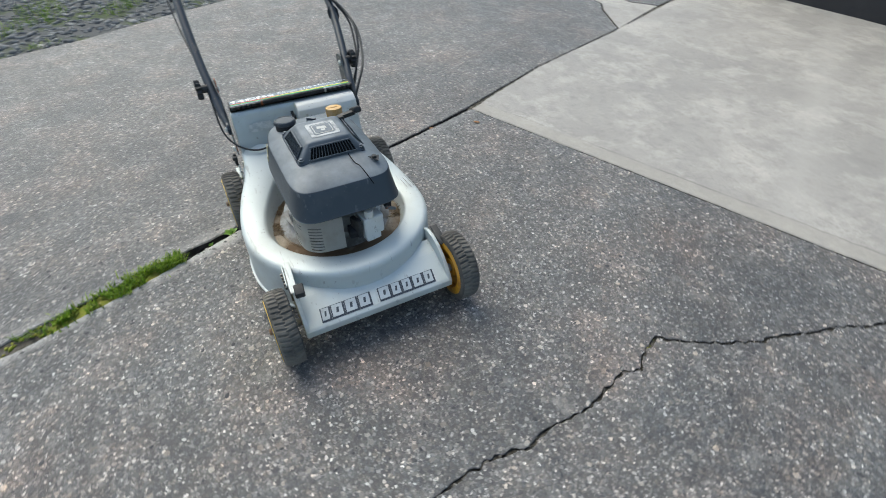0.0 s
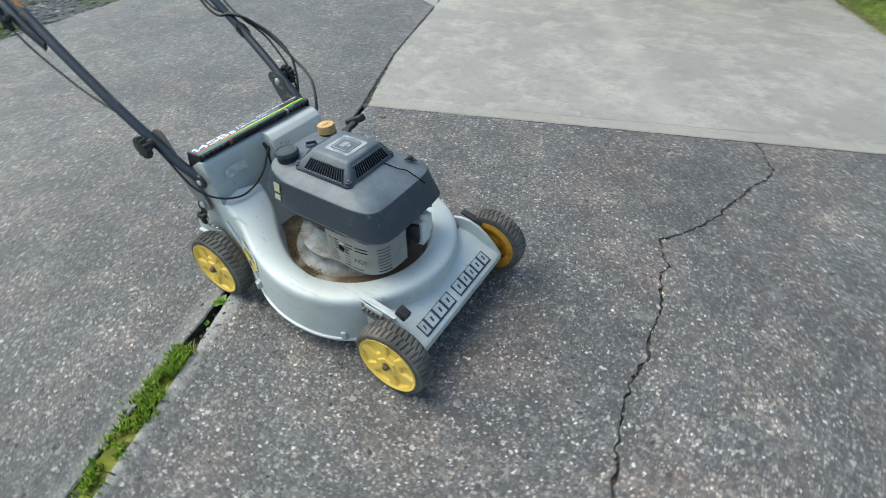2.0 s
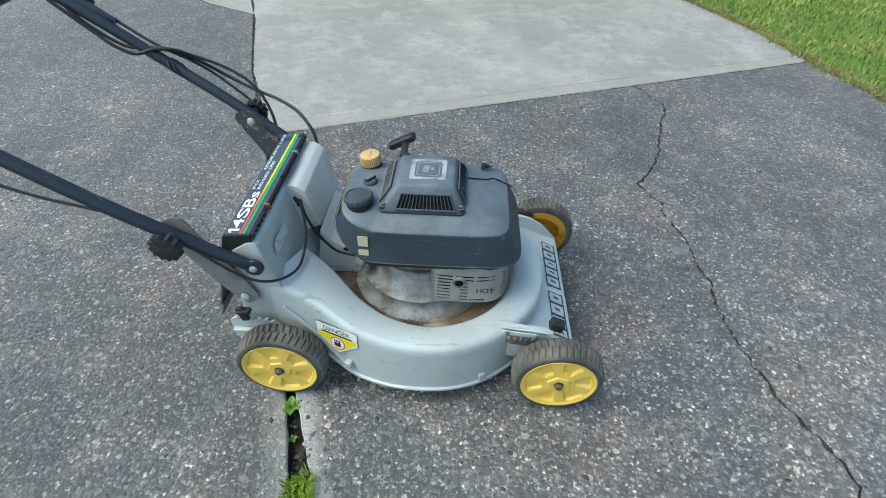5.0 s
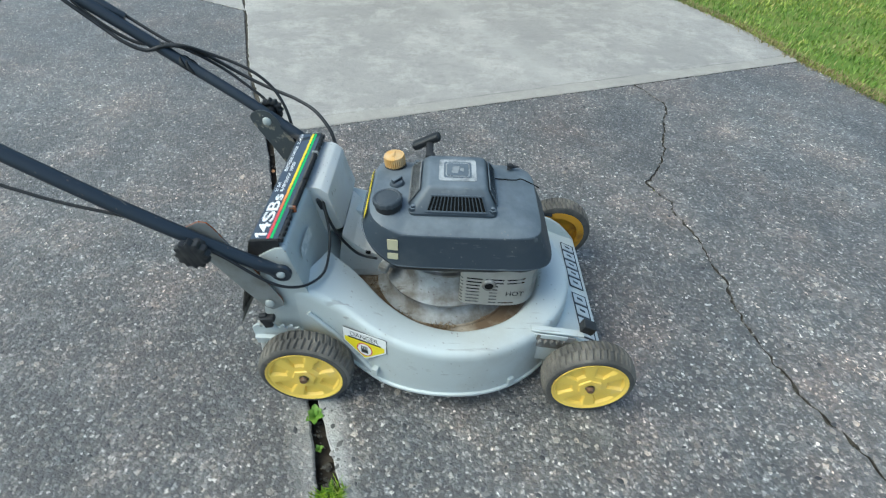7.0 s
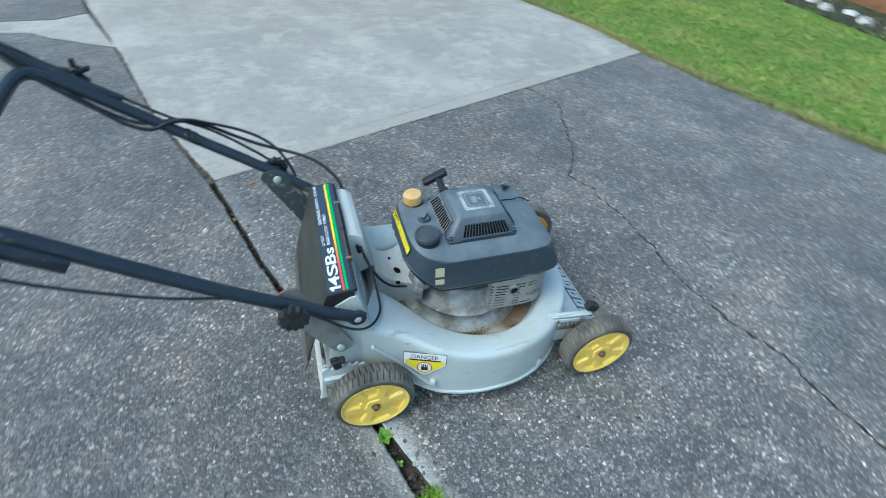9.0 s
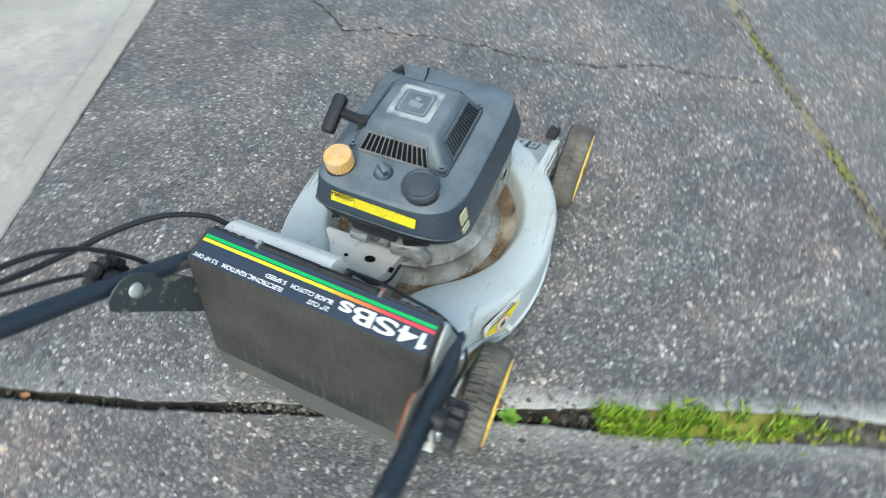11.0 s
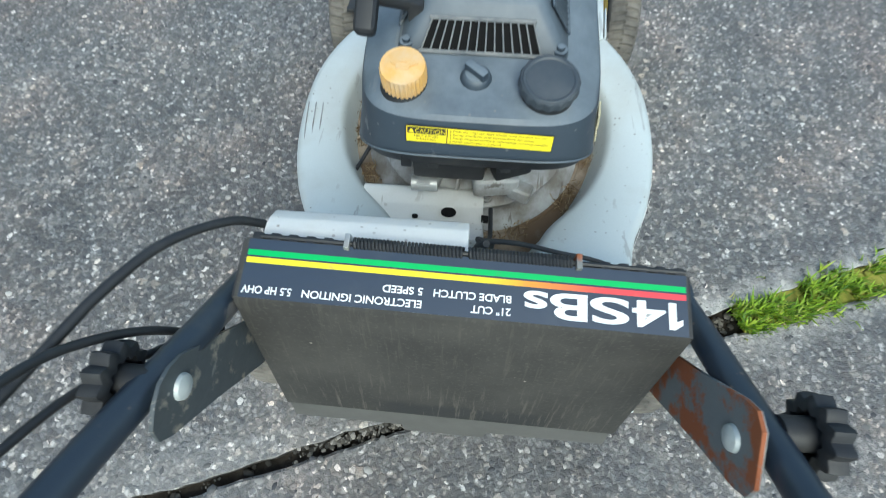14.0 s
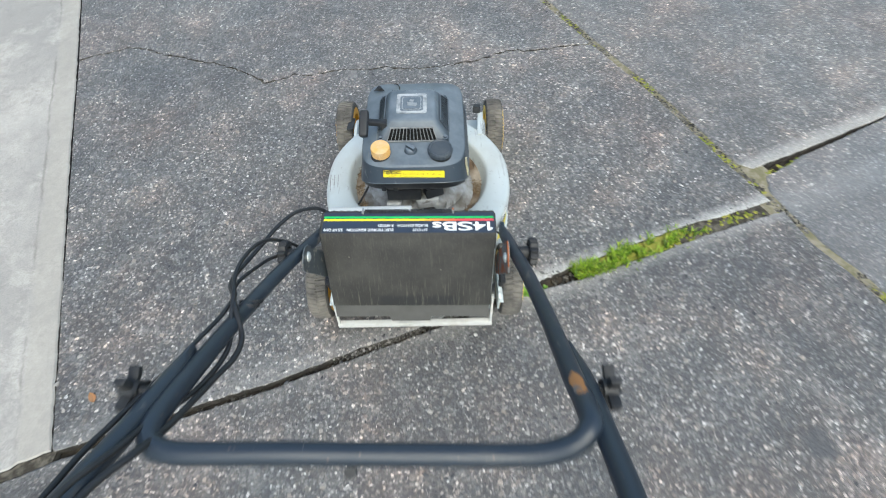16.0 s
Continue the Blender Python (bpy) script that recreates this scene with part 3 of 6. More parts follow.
b = rough_line(joint_back, 0.006, 8.0) + [Vector(q) for q in ((-0.010, -1.189), (-0.13, -1.222), (-0.237, -1.285), (-1.1, -1.69), (-2.35, -2.27), (-2.40, -1.7), (-2.52, -1.19), (-2.67, -0.77), (-2.96, -0.25), (-3.15, 0.17), (-3.35, 1.2))] \
    + rough_line([(-3.4, 2.94), (-2.72, 2.83), (-2.17, 2.69), (-1.775, 2.645), (-1.655, 2.55), (-1.29, 2.36)], 0.004, 9.0) + rough_line([(-1.275, 2.33), (-1.0, 1.50), (-0.745, 0.905)], 0.004, 10.0)
slab("pavement", b, AGG_B, "grey exposed-pebble concrete paving behind the joint")
c = rough_line([(-0.712, 0.900), (0.40, 1.313), (0.90, 1.495), (1.915, 1.880)], 0.006, 11.0) + rough_line(LAWN_FAR, 0.006, 12.0) \
    + rough_line([(1.1, 4.0), (-1.83, 4.0), (-1.545, 3.09), (-1.23, 2.24), (-0.99, 1.50), (-0.712, 0.900)], 0.009, 13.0)
slab("pavement", c, CONCRETE, "pale smooth concrete slab with shallow flaking", 0.07, 0.003)
d = rough_line([(-1.285, 2.372), (-1.65, 2.56), (-1.77, 2.655), (-2.16, 2.70), (-2.70, 2.84), (-1.70, 2.865), (-1.535, 2.975), (-1.285, 2.372)], 0.004, 14.0)
slab("pavement", d, CONCRETE, "pale concrete patch beside the smooth slab")
e = rough_line([(-1.54, 2.99), (-1.705, 2.88), (-2.74, 2.85), (-3.4, 2.95), (-3.4, 4.0), (-1.84, 4.0), (-1.54, 2.99)], 0.004, 15.0)
slab("pavement", e, AGG_B, "grey paving beyond the pale patch")
f = rough_line([(0.190, -1.155), (0.215, -1.112), (0.248, -1.092), (0.376, -1.040), (0.506, -0.986), (0.653, -0.920), (0.788, -0.850), (0.954, -0.765), (1.31, -0.595), (2.66, 0.0)], 0.006, 16.0) + [Vector(q) for q in ((3.1, -1.3), (3.5, -2.4), (0.92, -2.4))] \
    + rough_line([(0.92, -2.4), (0.455, -1.765), (0.31, -1.446), (0.190, -1.155)], 0.006, 17.0)
slab("pavement", f, AGG_E, "grey exposed-pebble paving past the mossy joint")
g = rough_line([(0.150, -1.190), (0.247, -1.352), (0.306, -1.478), (0.434, -1.742), (0.89, -2.42)], 0.006, 18.0) + [Vector((-2.2, -2.42))] \
    + rough_line([(-2.2, -2.25), (-1.1, -1.72), (-0.237, -1.318), (-0.13, -1.254), (0.0, -1.200), (0.08, -1.172), (0.150, -1.190)], 0.006, 19.0)
slab("pavement", g, AGG_F, "grey smoother paving with a dark oil spot")

# soil that fills the crack and the joints
slab("joint_soil", shifted(CRACK, 0.018) + shifted(CRACK, -0.018)[::-1], CRACKSOIL, "dry soil filling the crack", 0.02, -0.0085)
slab("joint_soil", [Vector(q) for q in ((-0.65, 0.95), (-0.17, -0.40), (0.08, -1.13), (0.20, -1.20), (0.66, -2.1), (0.52, -2.1), (0.08, -1.23), (-0.06, -1.21), (-0.32, -0.45), (-0.85, 0.92))], SOIL, "dark damp soil in the paving joint", 0.03, -0.028)
slab("joint_soil", [Vector(q) for q in ((-2.2, -2.2), (-0.03, -1.15), (0.95, -0.68), (2.6, 0.08), (2.6, -0.10), (0.98, -0.80), (0.17, -1.22), (-0.03, -1.26), (-2.2, -2.33))], MOSSY, "mossy brown soil in the narrow joint", 0.02, -0.0035)
slab("joint_soil", [Vector(q) for q in ((-0.05, -0.80), (0.05, -1.155), (-0.01, -1.185), (-0.15, -0.83))], CRACKSOIL, "dry brown soil near the joints' crossing", 0.02, -0.007)
slab("joint_soil", [Vector(q) for q in ((-0.80, 0.89), (-0.66, 0.89), (-1.5, 3.1), (-1.8, 4.0), (-1.9, 4.0), (-1.6, 3.1))], CRACKSOIL, "dry brown soil along the smooth slab's edge", 0.02, -0.007)

slab("joint_soil", shifted([(-0.222, -0.478), (-0.182, -0.590), (-0.112, -0.772), (-0.096, -0.815)], 0.03) + shifted([(-0.222, -0.478), (-0.182, -0.590), (-0.112, -0.772), (-0.096, -0.815)], -0.03)[::-1], MOSS, "mossy soil under the grass in the joint", 0.02, -0.009)

# lawn, gravel and what lies beyond
lawn_loop = [Vector(q) for q in LAWN_FAR[::-1]] + [Vector(q) for q in LAWN_EDGE[1:]] + [Vector(q) for q in ((9, -2.4), (9, 6), (1.1, 6))]
tagged(slab("lawn", lawn_loop, TURF, "green lawn ground along the driveway", 0.05, -0.008), "", "lawn")
gravel_loop = [Vector(q) for q in ((-2.36, -2.3), (-2.41, -1.7), (-2.53, -1.19), (-2.68, -0.77), (-2.97, -0.25), (-3.16, 0.17), (-3.4, 1.6), (-7, 1.6), (-7, -4), (-2.36, -4))]
tagged(slab("gravel_bed", gravel_loop, worn("gravel_ground", (0.09, 0.092, 0.09), (0.05, 0.07, 0.02), 0.95, 0.0, 3.0, 0.5, 0.62, 90.0, 0.8), "grey gravel ground with mossy patches", 0.05, -0.006), "", "gravel")


def inside(q, loop):
    hit = False
    for a, b in zip(loop, loop[1:] + loop[:1]):
        if (a.y > q[1]) != (b.y > q[1]) and q[0] < (b.x - a.x) * (q[1] - a.y) / (b.y - a.y) + a.x:
            hit = not hit
    return hit


def blades(spots, seed, tall, wide):
    """Grass blades at spots (x, y, z): each a bent, tapering strip."""
    rng = random.Random(seed)
    verts, faces = [], []
    for x, y, z in spots:
        h = rng.uniform(*tall)
        w = rng.uniform(*wide)
        turn = rng.uniform(0, 2 * math.pi)
        lean = rng.uniform(0.15, 0.9) * h
        cx, sx = math.cos(turn), math.sin(turn)
        k = len(verts)
        for t, ww in ((0, 0.8), (0.55, 1.0), (1, 0.05)):
            off = lean * t * t
            px, py, pz = x + cx * off, y + sx * off, z + h * t * (1 - 0.25 * t * lean / h)
            verts.append((px - sx * w * ww, py + cx * w * ww, pz))
            verts.append((px + sx * w * ww, py - cx * w * ww, pz))
        faces += [(k, k + 1, k + 3, k + 2), (k + 2, k + 3, k + 5, k + 4)]
    return verts, faces


def pebbles(spots, seed, size, squash=0.5, sunk=0.3):
    """Small uneven stones at spots (x, y, z)."""
    rng = random.Random(seed)
    t = (1 + 5 ** 0.5) / 2
    base = [Vector(v).normalized() for v in ((-1, t, 0), (1, t, 0), (-1, -t, 0), (1, -t, 0), (0, -1, t), (0, 1, t), (0, -1, -t), (0, 1, -t), (t, 0, -1), (t, 0, 1), (-t, 0, -1), (-t, 0, 1))]
    tri = [(0, 11, 5), (0, 5, 1), (0, 1, 7), (0, 7, 10), (0, 10, 11), (1, 5, 9), (5, 11, 4), (11, 10, 2), (10, 7, 6), (7, 1, 8), (3, 9, 4), (3, 4, 2), (3, 2, 6), (3, 6, 8), (3, 8, 9),
           (4, 9, 5), (2, 4, 11), (6, 2, 10), (8, 6, 7), (9, 8, 1)]
    verts, faces = [], []
    for x, y, z in spots:
        r = size[0] + (size[1] - size[0]) * rng.random() ** 2.2
        a = rng.uniform(0, math.pi)
        sx, sy, sz = r * rng.uniform(0.9, 1.4), r * rng.uniform(0.65, 1.0), r * squash * rng.uniform(0.7, 1.2)
        k = len(verts)
        for v in base:
            j = rng.uniform(0.85, 1.15)
            u, w = v.x * sx * j, v.y * sy * j
            verts.append((x + u * math.cos(a) - w * math.sin(a), y + u * math.sin(a) + w * math.cos(a), z + v.z * sz * j - sunk * sz))
        faces += [(k + p, k + q, k + s) for p, q, s in tri]
    return verts, faces


def stuff(name, made, mat, label, category, smooth=60):
    return tagged(part(name, raw(name, *made, mat, smooth), mat, None, label), "", category, "", "stuff")


rng = random.Random(7)
spots = []
while len(spots) < 4200:
    q = (rng.gauss(-0.05, 0.75), rng.gauss(0.0, 0.75))
    if -1.9 < q[0] < 1.7 and -1.6 < q[1] < 1.4 and (inside(q, a1) or inside(q, b) or inside(q, a2)):
        spots.append((*q, 0.0))
wide_spots = []
while len(wide_spots) < 420:
    q = (rng.gauss(-0.05, 0.8), rng.gauss(0.0, 0.8))
    if -2.1 < q[0] < 1.9 and -1.8 < q[1] < 1.4 and (inside(q, a1) or inside(q, b) or inside(q, a2)):
        wide_spots.append((*q, 0.0))
stuff("pebble_chips", pebbles(wide_spots, 10, (0.005, 0.0105), 0.30, 0.55), PEBBLE, "larger pale flat stones set in the concrete", "pebbles")
stuff("pebble_chips", pebbles(spots, 11, (0.0022, 0.0075), 0.42, 0.35), PEBBLE, "mixed grey and tan pebbles set in the concrete", "pebbles")
spots = []
while len(spots) < 5000:
    q = (rng.uniform(-4.6, -2.4), rng.uniform(-2.4, 1.2))
    if inside(q, gravel_loop):
        spots.append((*q, -0.004))
stuff("gravel_stones", pebbles(spots, 12, (0.008, 0.026), 0.7, 0.1), GRAVEL, "loose grey gravel stones on the gravel ground", "gravel")
spots = []
while len(spots) < 2600:
    q = (rng.uniform(-4.4, -2.45), rng.uniform(-2.4, 1.0))
    if inside(q, gravel_loop) and noise.noise((q[0] * 2.2, q[1] * 2.2, 3.0)) > 0.12:
        spots.append((*q, -0.004))
stuff("gravel_weeds", blades(spots, 13, (0.02, 0.06), (0.0015, 0.003)), GRASS, "low green weeds among the gravel", "weeds")

spots = []
while len(spots) < 46000:
    q = (rng.uniform(1.05, 5.2), rng.uniform(-0.8, 4.2))
    if inside(q, lawn_loop):
        n = noise.noise((q[0] * 3.0, q[1] * 3.0, 0.5))
        if rng.random() < 0.75 + 0.5 * n:
            spots.append((*q, -0.010))
dry = []
for a, b2 in zip(LAWN_FAR[::-1] + LAWN_EDGE[1:5], LAWN_FAR[::-1][1:] + LAWN_EDGE[1:6]):
    for k in range(1300):
        t = rng.random()
        dry.append((a[0] + (b2[0] - a[0]) * t + rng.gauss(0.022, 0.030), a[1] + (b2[1] - a[1]) * t + rng.gauss(0, 0.02), -0.010))
    for k in range(700):
        t = rng.random()
        spots.append((a[0] + (b2[0] - a[0]) * t + abs(rng.gauss(0, 0.03)) - 0.012, a[1] + (b2[1] - a[1]) * t + rng.gauss(0, 0.02), -0.012))
stuff("lawn_grass", blades(spots, 14, (0.012, 0.034), (0.002, 0.0046)), LAWN, "short uneven green lawn grass", "grass")


stuff("lawn_edge", blades(dry, 19, (0.012, 0.035), (0.0016, 0.0032)), STRAW, "dry straw-coloured grass along the lawn's edge", "grass")


def joint_spots(stretches, seed, width, z):
    """Spots along the wide joint: (from, to, count) by the fraction of the way from the smooth slab's corner."""
    r = random.Random(seed)
    mids = [(p + q) / 2 for p, q in zip(joint_front, joint_back)]
    lens = [(q - p).length for p, q in zip(mids, mids[1:])]
    out = []
    for f0, f1, count in stretches:
        for _ in range(count):
            s = r.uniform(f0, f1) * sum(lens)
            for p, q, l in zip(mids, mids[1:], lens):
                if s <= l:
                    break
                s -= l
            at = p + (q - p) * s / l
            d = (q - p).normalized()
            at = at + Vector((-d.y, d.x)) * r.gauss(0, width)
            if noise.noise((at.x * 26, at.y * 26, 5.0)) < -0.06:
                continue
            out.append((at.x, at.y, z))
    return out


stuff("joint_grass", blades(joint_spots(((0.656, 0.75, 2300), (0.75, 0.83, 700), (0.83, 0.87, 90)), 15, 0.0150, -0.006), 15, (0.012, 0.034), (0.0010, 0.0023)), GRASS,
      "bright green grass tufts growing in the joint", "grass")
stuff("joint_moss", pebbles(joint_spots(((0.66, 0.84, 620), (0.84, 0.94, 60), (0.94, 1.0, 16)), 16, 0.0150, -0.005), 16, (0.004, 0.009), 0.6, 0.2), MOSS, "green moss cushions in the joint", "moss")
stuff("joint_debris", pebbles(joint_spots(((0.0, 0.62, 420), (0.62, 0.9, 420), (0.9, 1.0, 120)), 17, 0.009, -0.0225), 17, (0.002, 0.008), 0.6, 0.2), CRUMB, "loose stones and crumbs in the joint", "debris")


stuff("joint_rubble", pebbles([(p.x, p.y, p.z) for p in (joint_front[2] + (joint_front[1] - joint_front[2]) * t + Vector((w, w * 0.4)) for t, w in ((rng.uniform(-0.42, 0.66), rng.gauss(-0.004, 0.006)) for k in range(760))) for p in (Vector((p.x, p.y, -0.0065)),)], 41, (0.0014, 0.0052), 0.42, 0.25), CRUMB, "crumbled concrete along the joint's edge", "debris")


def along(line, count, width, z, seed, gap=-0.25):
    r = random.Random(seed)
    out = []
    for a, b2 in zip(line, line[1:]):
        a, b2 = Vector(a), Vector(b2)
        d = (b2 - a).normalized()
        for _ in range(int(count * (b2 - a).length)):
            p = a + (b2 - a) * r.random() + Vector((-d.y, d.x)) * r.gauss(0, width)
            if noise.noise((p.x * 7, p.y * 7, 9.0)) > gap:
                out.append((p.x, p.y, z))
    return out


mossy = [(-0.6, -1.472), (-0.237, -1.301), (-0.13, -1.238), (0.003, -1.182), (0.164, -1.112), (0.376, -1.024), (0.653, -0.905), (0.954, -0.750), (1.31, -0.577)]
stuff("joint_moss", pebbles(along(mossy, 330, 0.008, -0.0035, 21, 0.05) + along([(0.165, -1.190), (0.25, -1.40), (0.43, -1.755)], 220, 0.005, -0.004, 22), 18, (0.004, 0.010), 0.45, 0.2), MOSS,
      "yellow-green moss along the narrow joint", "moss")
stuff("joint_grass", blades(along(mossy, 50, 0.006, -0.014, 23), 24, (0.008, 0.02), (0.001, 0.002)), GRASS, "thin short grass along the mossy joint", "grass")
stuff("joint_debris", pebbles(along(mossy, 520, 0.010, -0.003, 33), 34, (0.003, 0.008), 0.6, 0.2), CRUMB, "brown crumbs and grit in the mossy joint", "debris")
stuff("crack_crumbs", pebbles(along(CRACK, 150, 0.007, -0.003, 25), 26, (0.0018, 0.005), 0.6, 0.1), CRUMB, "crumbs and small stones in the crack", "debris")
stuff("crack_moss", pebbles(along([(0.78, 0.12), (0.772, 0.30)], 60, 0.004, -0.006, 27) + along([(0.74, 0.60), (0.722, 0.64)], 200, 0.005, -0.004, 28), 29, (0.002, 0.005), 0.6, 0.1), MOSS, "dry moss in the crack", "moss")


def weed(at, leaves):
    """A small broad-leaved weed: each leaf an object, bent outwards and folded along its rib."""
    plant = tagged(new("weed"), "small broad-leaved green weed in the joint beside the rear wheel", "weed", "weeds in the joint")
    plant.matrix_basis = pose(*at)
    for turn, long, wide, rise in leaves:
        rows = []
        for t, w in ((0.0, 0.10), (0.25, 0.45), (0.5, 0.95), (0.7, 1.0), (0.88, 0.6), (1.0, 0.06)):
            out, up = long * (0.25 * t + 0.65 * t * t) * (1.2 - rise), long * rise * (t - 0.28 * t * t)
            rows.append([(out, q * w * wide, up + abs(q) * w * wide * 0.35 - 0.0008 * abs(q)) for q in (-1, -0.5, 0, 0.5, 1)])
        leaf = part("leaf", loft(rows, closed=False), WEED, plant, "", 60)
        leaf.matrix_basis = pose(0, 0, 0, 0, 0, turn)


weed((-0.290, -0.300, -0.016), ((-80, 0.046, 0.0085, 0.55), (-20, 0.042, 0.0080, 0.60), (35, 0.040, 0.0075, 0.70), (100, 0.044, 0.0085, 0.62), (165, 0.038, 0.0075, 0.70), (230, 0.044, 0.0080, 0.58), (60, 0.034, 0.0060, 0.95)))
weed((-0.268, -0.372, -0.020), ((-60, 0.020, 0.0040, 0.6), (20, 0.022, 0.0042, 0.7), (130, 0.020, 0.0040, 0.7), (220, 0.022, 0.0040, 0.6)))


def dry_leaf(at, turn, size):
    rows = []
    for t, w in ((0, 0.05), (0.25, 0.8), (0.5, 1.0), (0.8, 0.6), (1.0, 0.05)):
        rows.append([((t - 0.5) * size, s * w * size * 0.27, 0.001 + 0.10 * size * (abs(s) * 0.8 + (t - 0.5) ** 2 * 2)) for s in (-1, -0.5, 0, 0.5, 1)])
    return moved(loft(rows, closed=False), pose(*at, 0, 0, turn))


for at, turn, size in (((-0.581, 0.848, 0.0), 40, 0.034), ((-0.640, 0.642, -0.008), 110, 0.024)):
    thing("dry_leaf", dry_leaf(at, turn, size), LEAF, "curled dry brown leaf on the paving", "leaf", "dry leaves")

tagged(slab("garden_bed", [Vector(q) for q in ((4.18, 0.4), (4.8, 0.4), (4.8, 4.1), (4.05, 4.1))], SOIL, "dark soil of the bed beyond the lawn", 0.05, 0.006), "", "bed")
rocks = [(4.36, 1.62, 0.08), (4.28, 1.86, 0.07), (4.40, 2.02, 0.06), (4.32, 2.20, 0.09), (4.42, 2.42, 0.07), (4.30, 2.58, 0.08), (4.38, 2.80, 0.10), (4.25, 2.98, 0.06), (4.34, 3.22, 0.09), (4.15, 3.36, 0.07), (4.02, 3.52, 0.08)]
for n, (x, y, r) in enumerate(rocks):
    thing("garden_rock", raw("garden_rock", *pebbles([(x, y, 0.01)], 60 + n, (r, r), 0.7, 0.0), ROCK, 25), ROCK, "rough grey and white garden rock at the lawn's edge", "rock", "rocks edging the lawn")
thing("timber_edging", box((0.08, 2.6, 0.16), (4.86, 2.5, 0.06), (0, 0, 4), 0.006), TIMBER, "brown timber board edging the garden bed", "edging")
# added panel, fills a dark far corner whose real cause is unknown
tagged(part("dark_backdrop", box((3.6, 0.12, 2.3), (0.1, 4.12, 1.13), (0, 0, 5), 0.01), BACKDROP, None, "added dark upright panel behind the smooth slab"), "", "wall", "", "structure")


# ---- the mower: x ahead, y to its left ----
mower = tagged(new("lawn_mower"), "old silver push lawn mower with yellow wheels and black handle", "lawn mower")


def side_stations():
    """Outer and inner edge and top height of the deck, from the rear right round the front to the rear left."""
    right = [((-0.315, -0.190), (-0.262, -0.075), 0.292, 0.12), ((-0.225, -0.206), (-0.205, -0.098), 0.252, 0.085), ((-0.145, -0.243), (-0.138, -0.150), 0.217, 0.056), ((-0.065, -0.265), (-0.067, -0.186), 0.197, 0.05)]
    ring = []
    for k in range(13):
        a = radians(-90 + 15 * k)
        ring.append(((0.015 + 0.270 * math.cos(a), 0.270 * math.sin(a)), (0.010 + 0.200 * math.cos(a), 0.200 * math.sin(a)), 0.19, 0.05))
    left = [((o[0], -o[1]), (i[0], -i[1]), t, f) for o, i, t, f in right[::-1]]
    return right + ring + left


def deck_mesh():
    st = side_stations()
    flat = curve_points([(*o, t) for o, i, t, f in st], 4)
    flat2 = curve_points([(*i, f) for o, i, t, f in st], 4)
    rings = []
    for u, v in zip(flat, flat2):
        po, pi, t, f = Vector((u.x, u.y)), Vector((v.x, v.y)), u.z, v.z
        n = (po - pi).normalized()

        def at(p, off, z):
            q = p + n * off
            return (q.x, q.y, z)

        low = min(f, t - 0.05)
        rings.append([at(po, -0.006, low), at(po, 0.006, low), at(po, 0.006, low + 0.006), at(po, 0.001, low + 0.008), at(po, 0.0, t - 0.020), at(po, -0.002, t - 0.009), at(po, -0.007, t - 0.002),
                      at(po, -0.015, t + 0.001), at((po + pi) / 2, 0.0, t + 0.002), at(pi, 0.010, t), at(pi, 0.004, t - 0.003), at(pi, 0.0, t - 0.010), at(pi, -0.006, 0.165), at(pi, -0.012, 0.152),
                      at(pi, 0.004, 0.150), at(pi, 0.012, t - 0.02), at(po, -0.012, t - 0.02), at(po, -0.006, t - 0.045)])
    return loft(rings)


part("deck", deck_mesh(), SILVER, mower, "curved silver cast deck with a dull finish", 50)

# the sunken pan under the engine
pan = bmesh.new()
loop = [pan.verts.new((q.x, q.y, 0.153)) for q in curve_points([(*[c * 0.965 for c in i], 0) for o, i, t, f in side_stations()], 4)]
pan.faces.new(loop)
part("deck_pan", pan, RUSTPAN, mower, "rusty soiled pan with dry clippings", 0)
clip_rng = random.Random(31)


def straws(count, spread):
    """Thin dry stalks lying about in the pan."""
    verts, faces = [], []
    while count:
        a, r = clip_rng.uniform(0, 6.28), clip_rng.uniform(0.130, 0.196)
        x, y = r * math.cos(a), r * math.sin(a)
        if noise.noise((x * 14, y * 14, 4)) < 0.0 or x > 0.08:
            continue
        count -= 1
        turn, long, z = clip_rng.uniform(0, 6.28), clip_rng.uniform(*spread), 0.1545 + abs(clip_rng.gauss(0, 0.003))
        d = Vector((math.cos(turn), math.sin(turn), clip_rng.gauss(0, 0.12))) * long
        side, up = Vector((-d.y, d.x, 0)).normalized() * 0.0006, Vector((0, 0, 0.0008))
        k = len(verts)
        for p in (Vector((x, y, z)) - d / 2, Vector((x, y, z)) + d / 2):
            verts += [p - side, p + side, p + up]
        faces += [(k, k + 1, k + 4, k + 3), (k + 1, k + 2, k + 5, k + 4), (k + 2, k, k + 3, k + 5)]
    return verts, faces


tagged(part("thatch", raw("thatch", *straws(1100, (0.003, 0.017)), STALK, 0), STALK, mower, "dry brown grass clippings"), "", "", "", "stuff")

# front panel between the front wheels
panel = prism([(0.215, 0.150), (0.262, 0.138), (0.302, 0.120), (0.344, 0.1045), (0.3505, 0.100), (0.3515, 0.082), (0.346, 0.078), (0.335, 0.092), (0.215, 0.130)], -0.202, 0.210, 0.0015)
front = part("front_panel", panel, SILVER, mower, "sloping silver front panel with raised lettering blocks")
for s in (-1, 1):
    y = -0.199 if s < 0 else 0.206
    cheek = prism([(0.190, 0.10), (0.190, 0.174), (0.215, 0.181), (0.245, 0.180), (0.275, 0.170), (0.305, 0.150), (0.330, 0.124), (0.347, 0.104), (0.350, 0.083)], y - 0.005, y + 0.005, 0.0018)
    part("side_cheek", cheek, SILVER, mower)
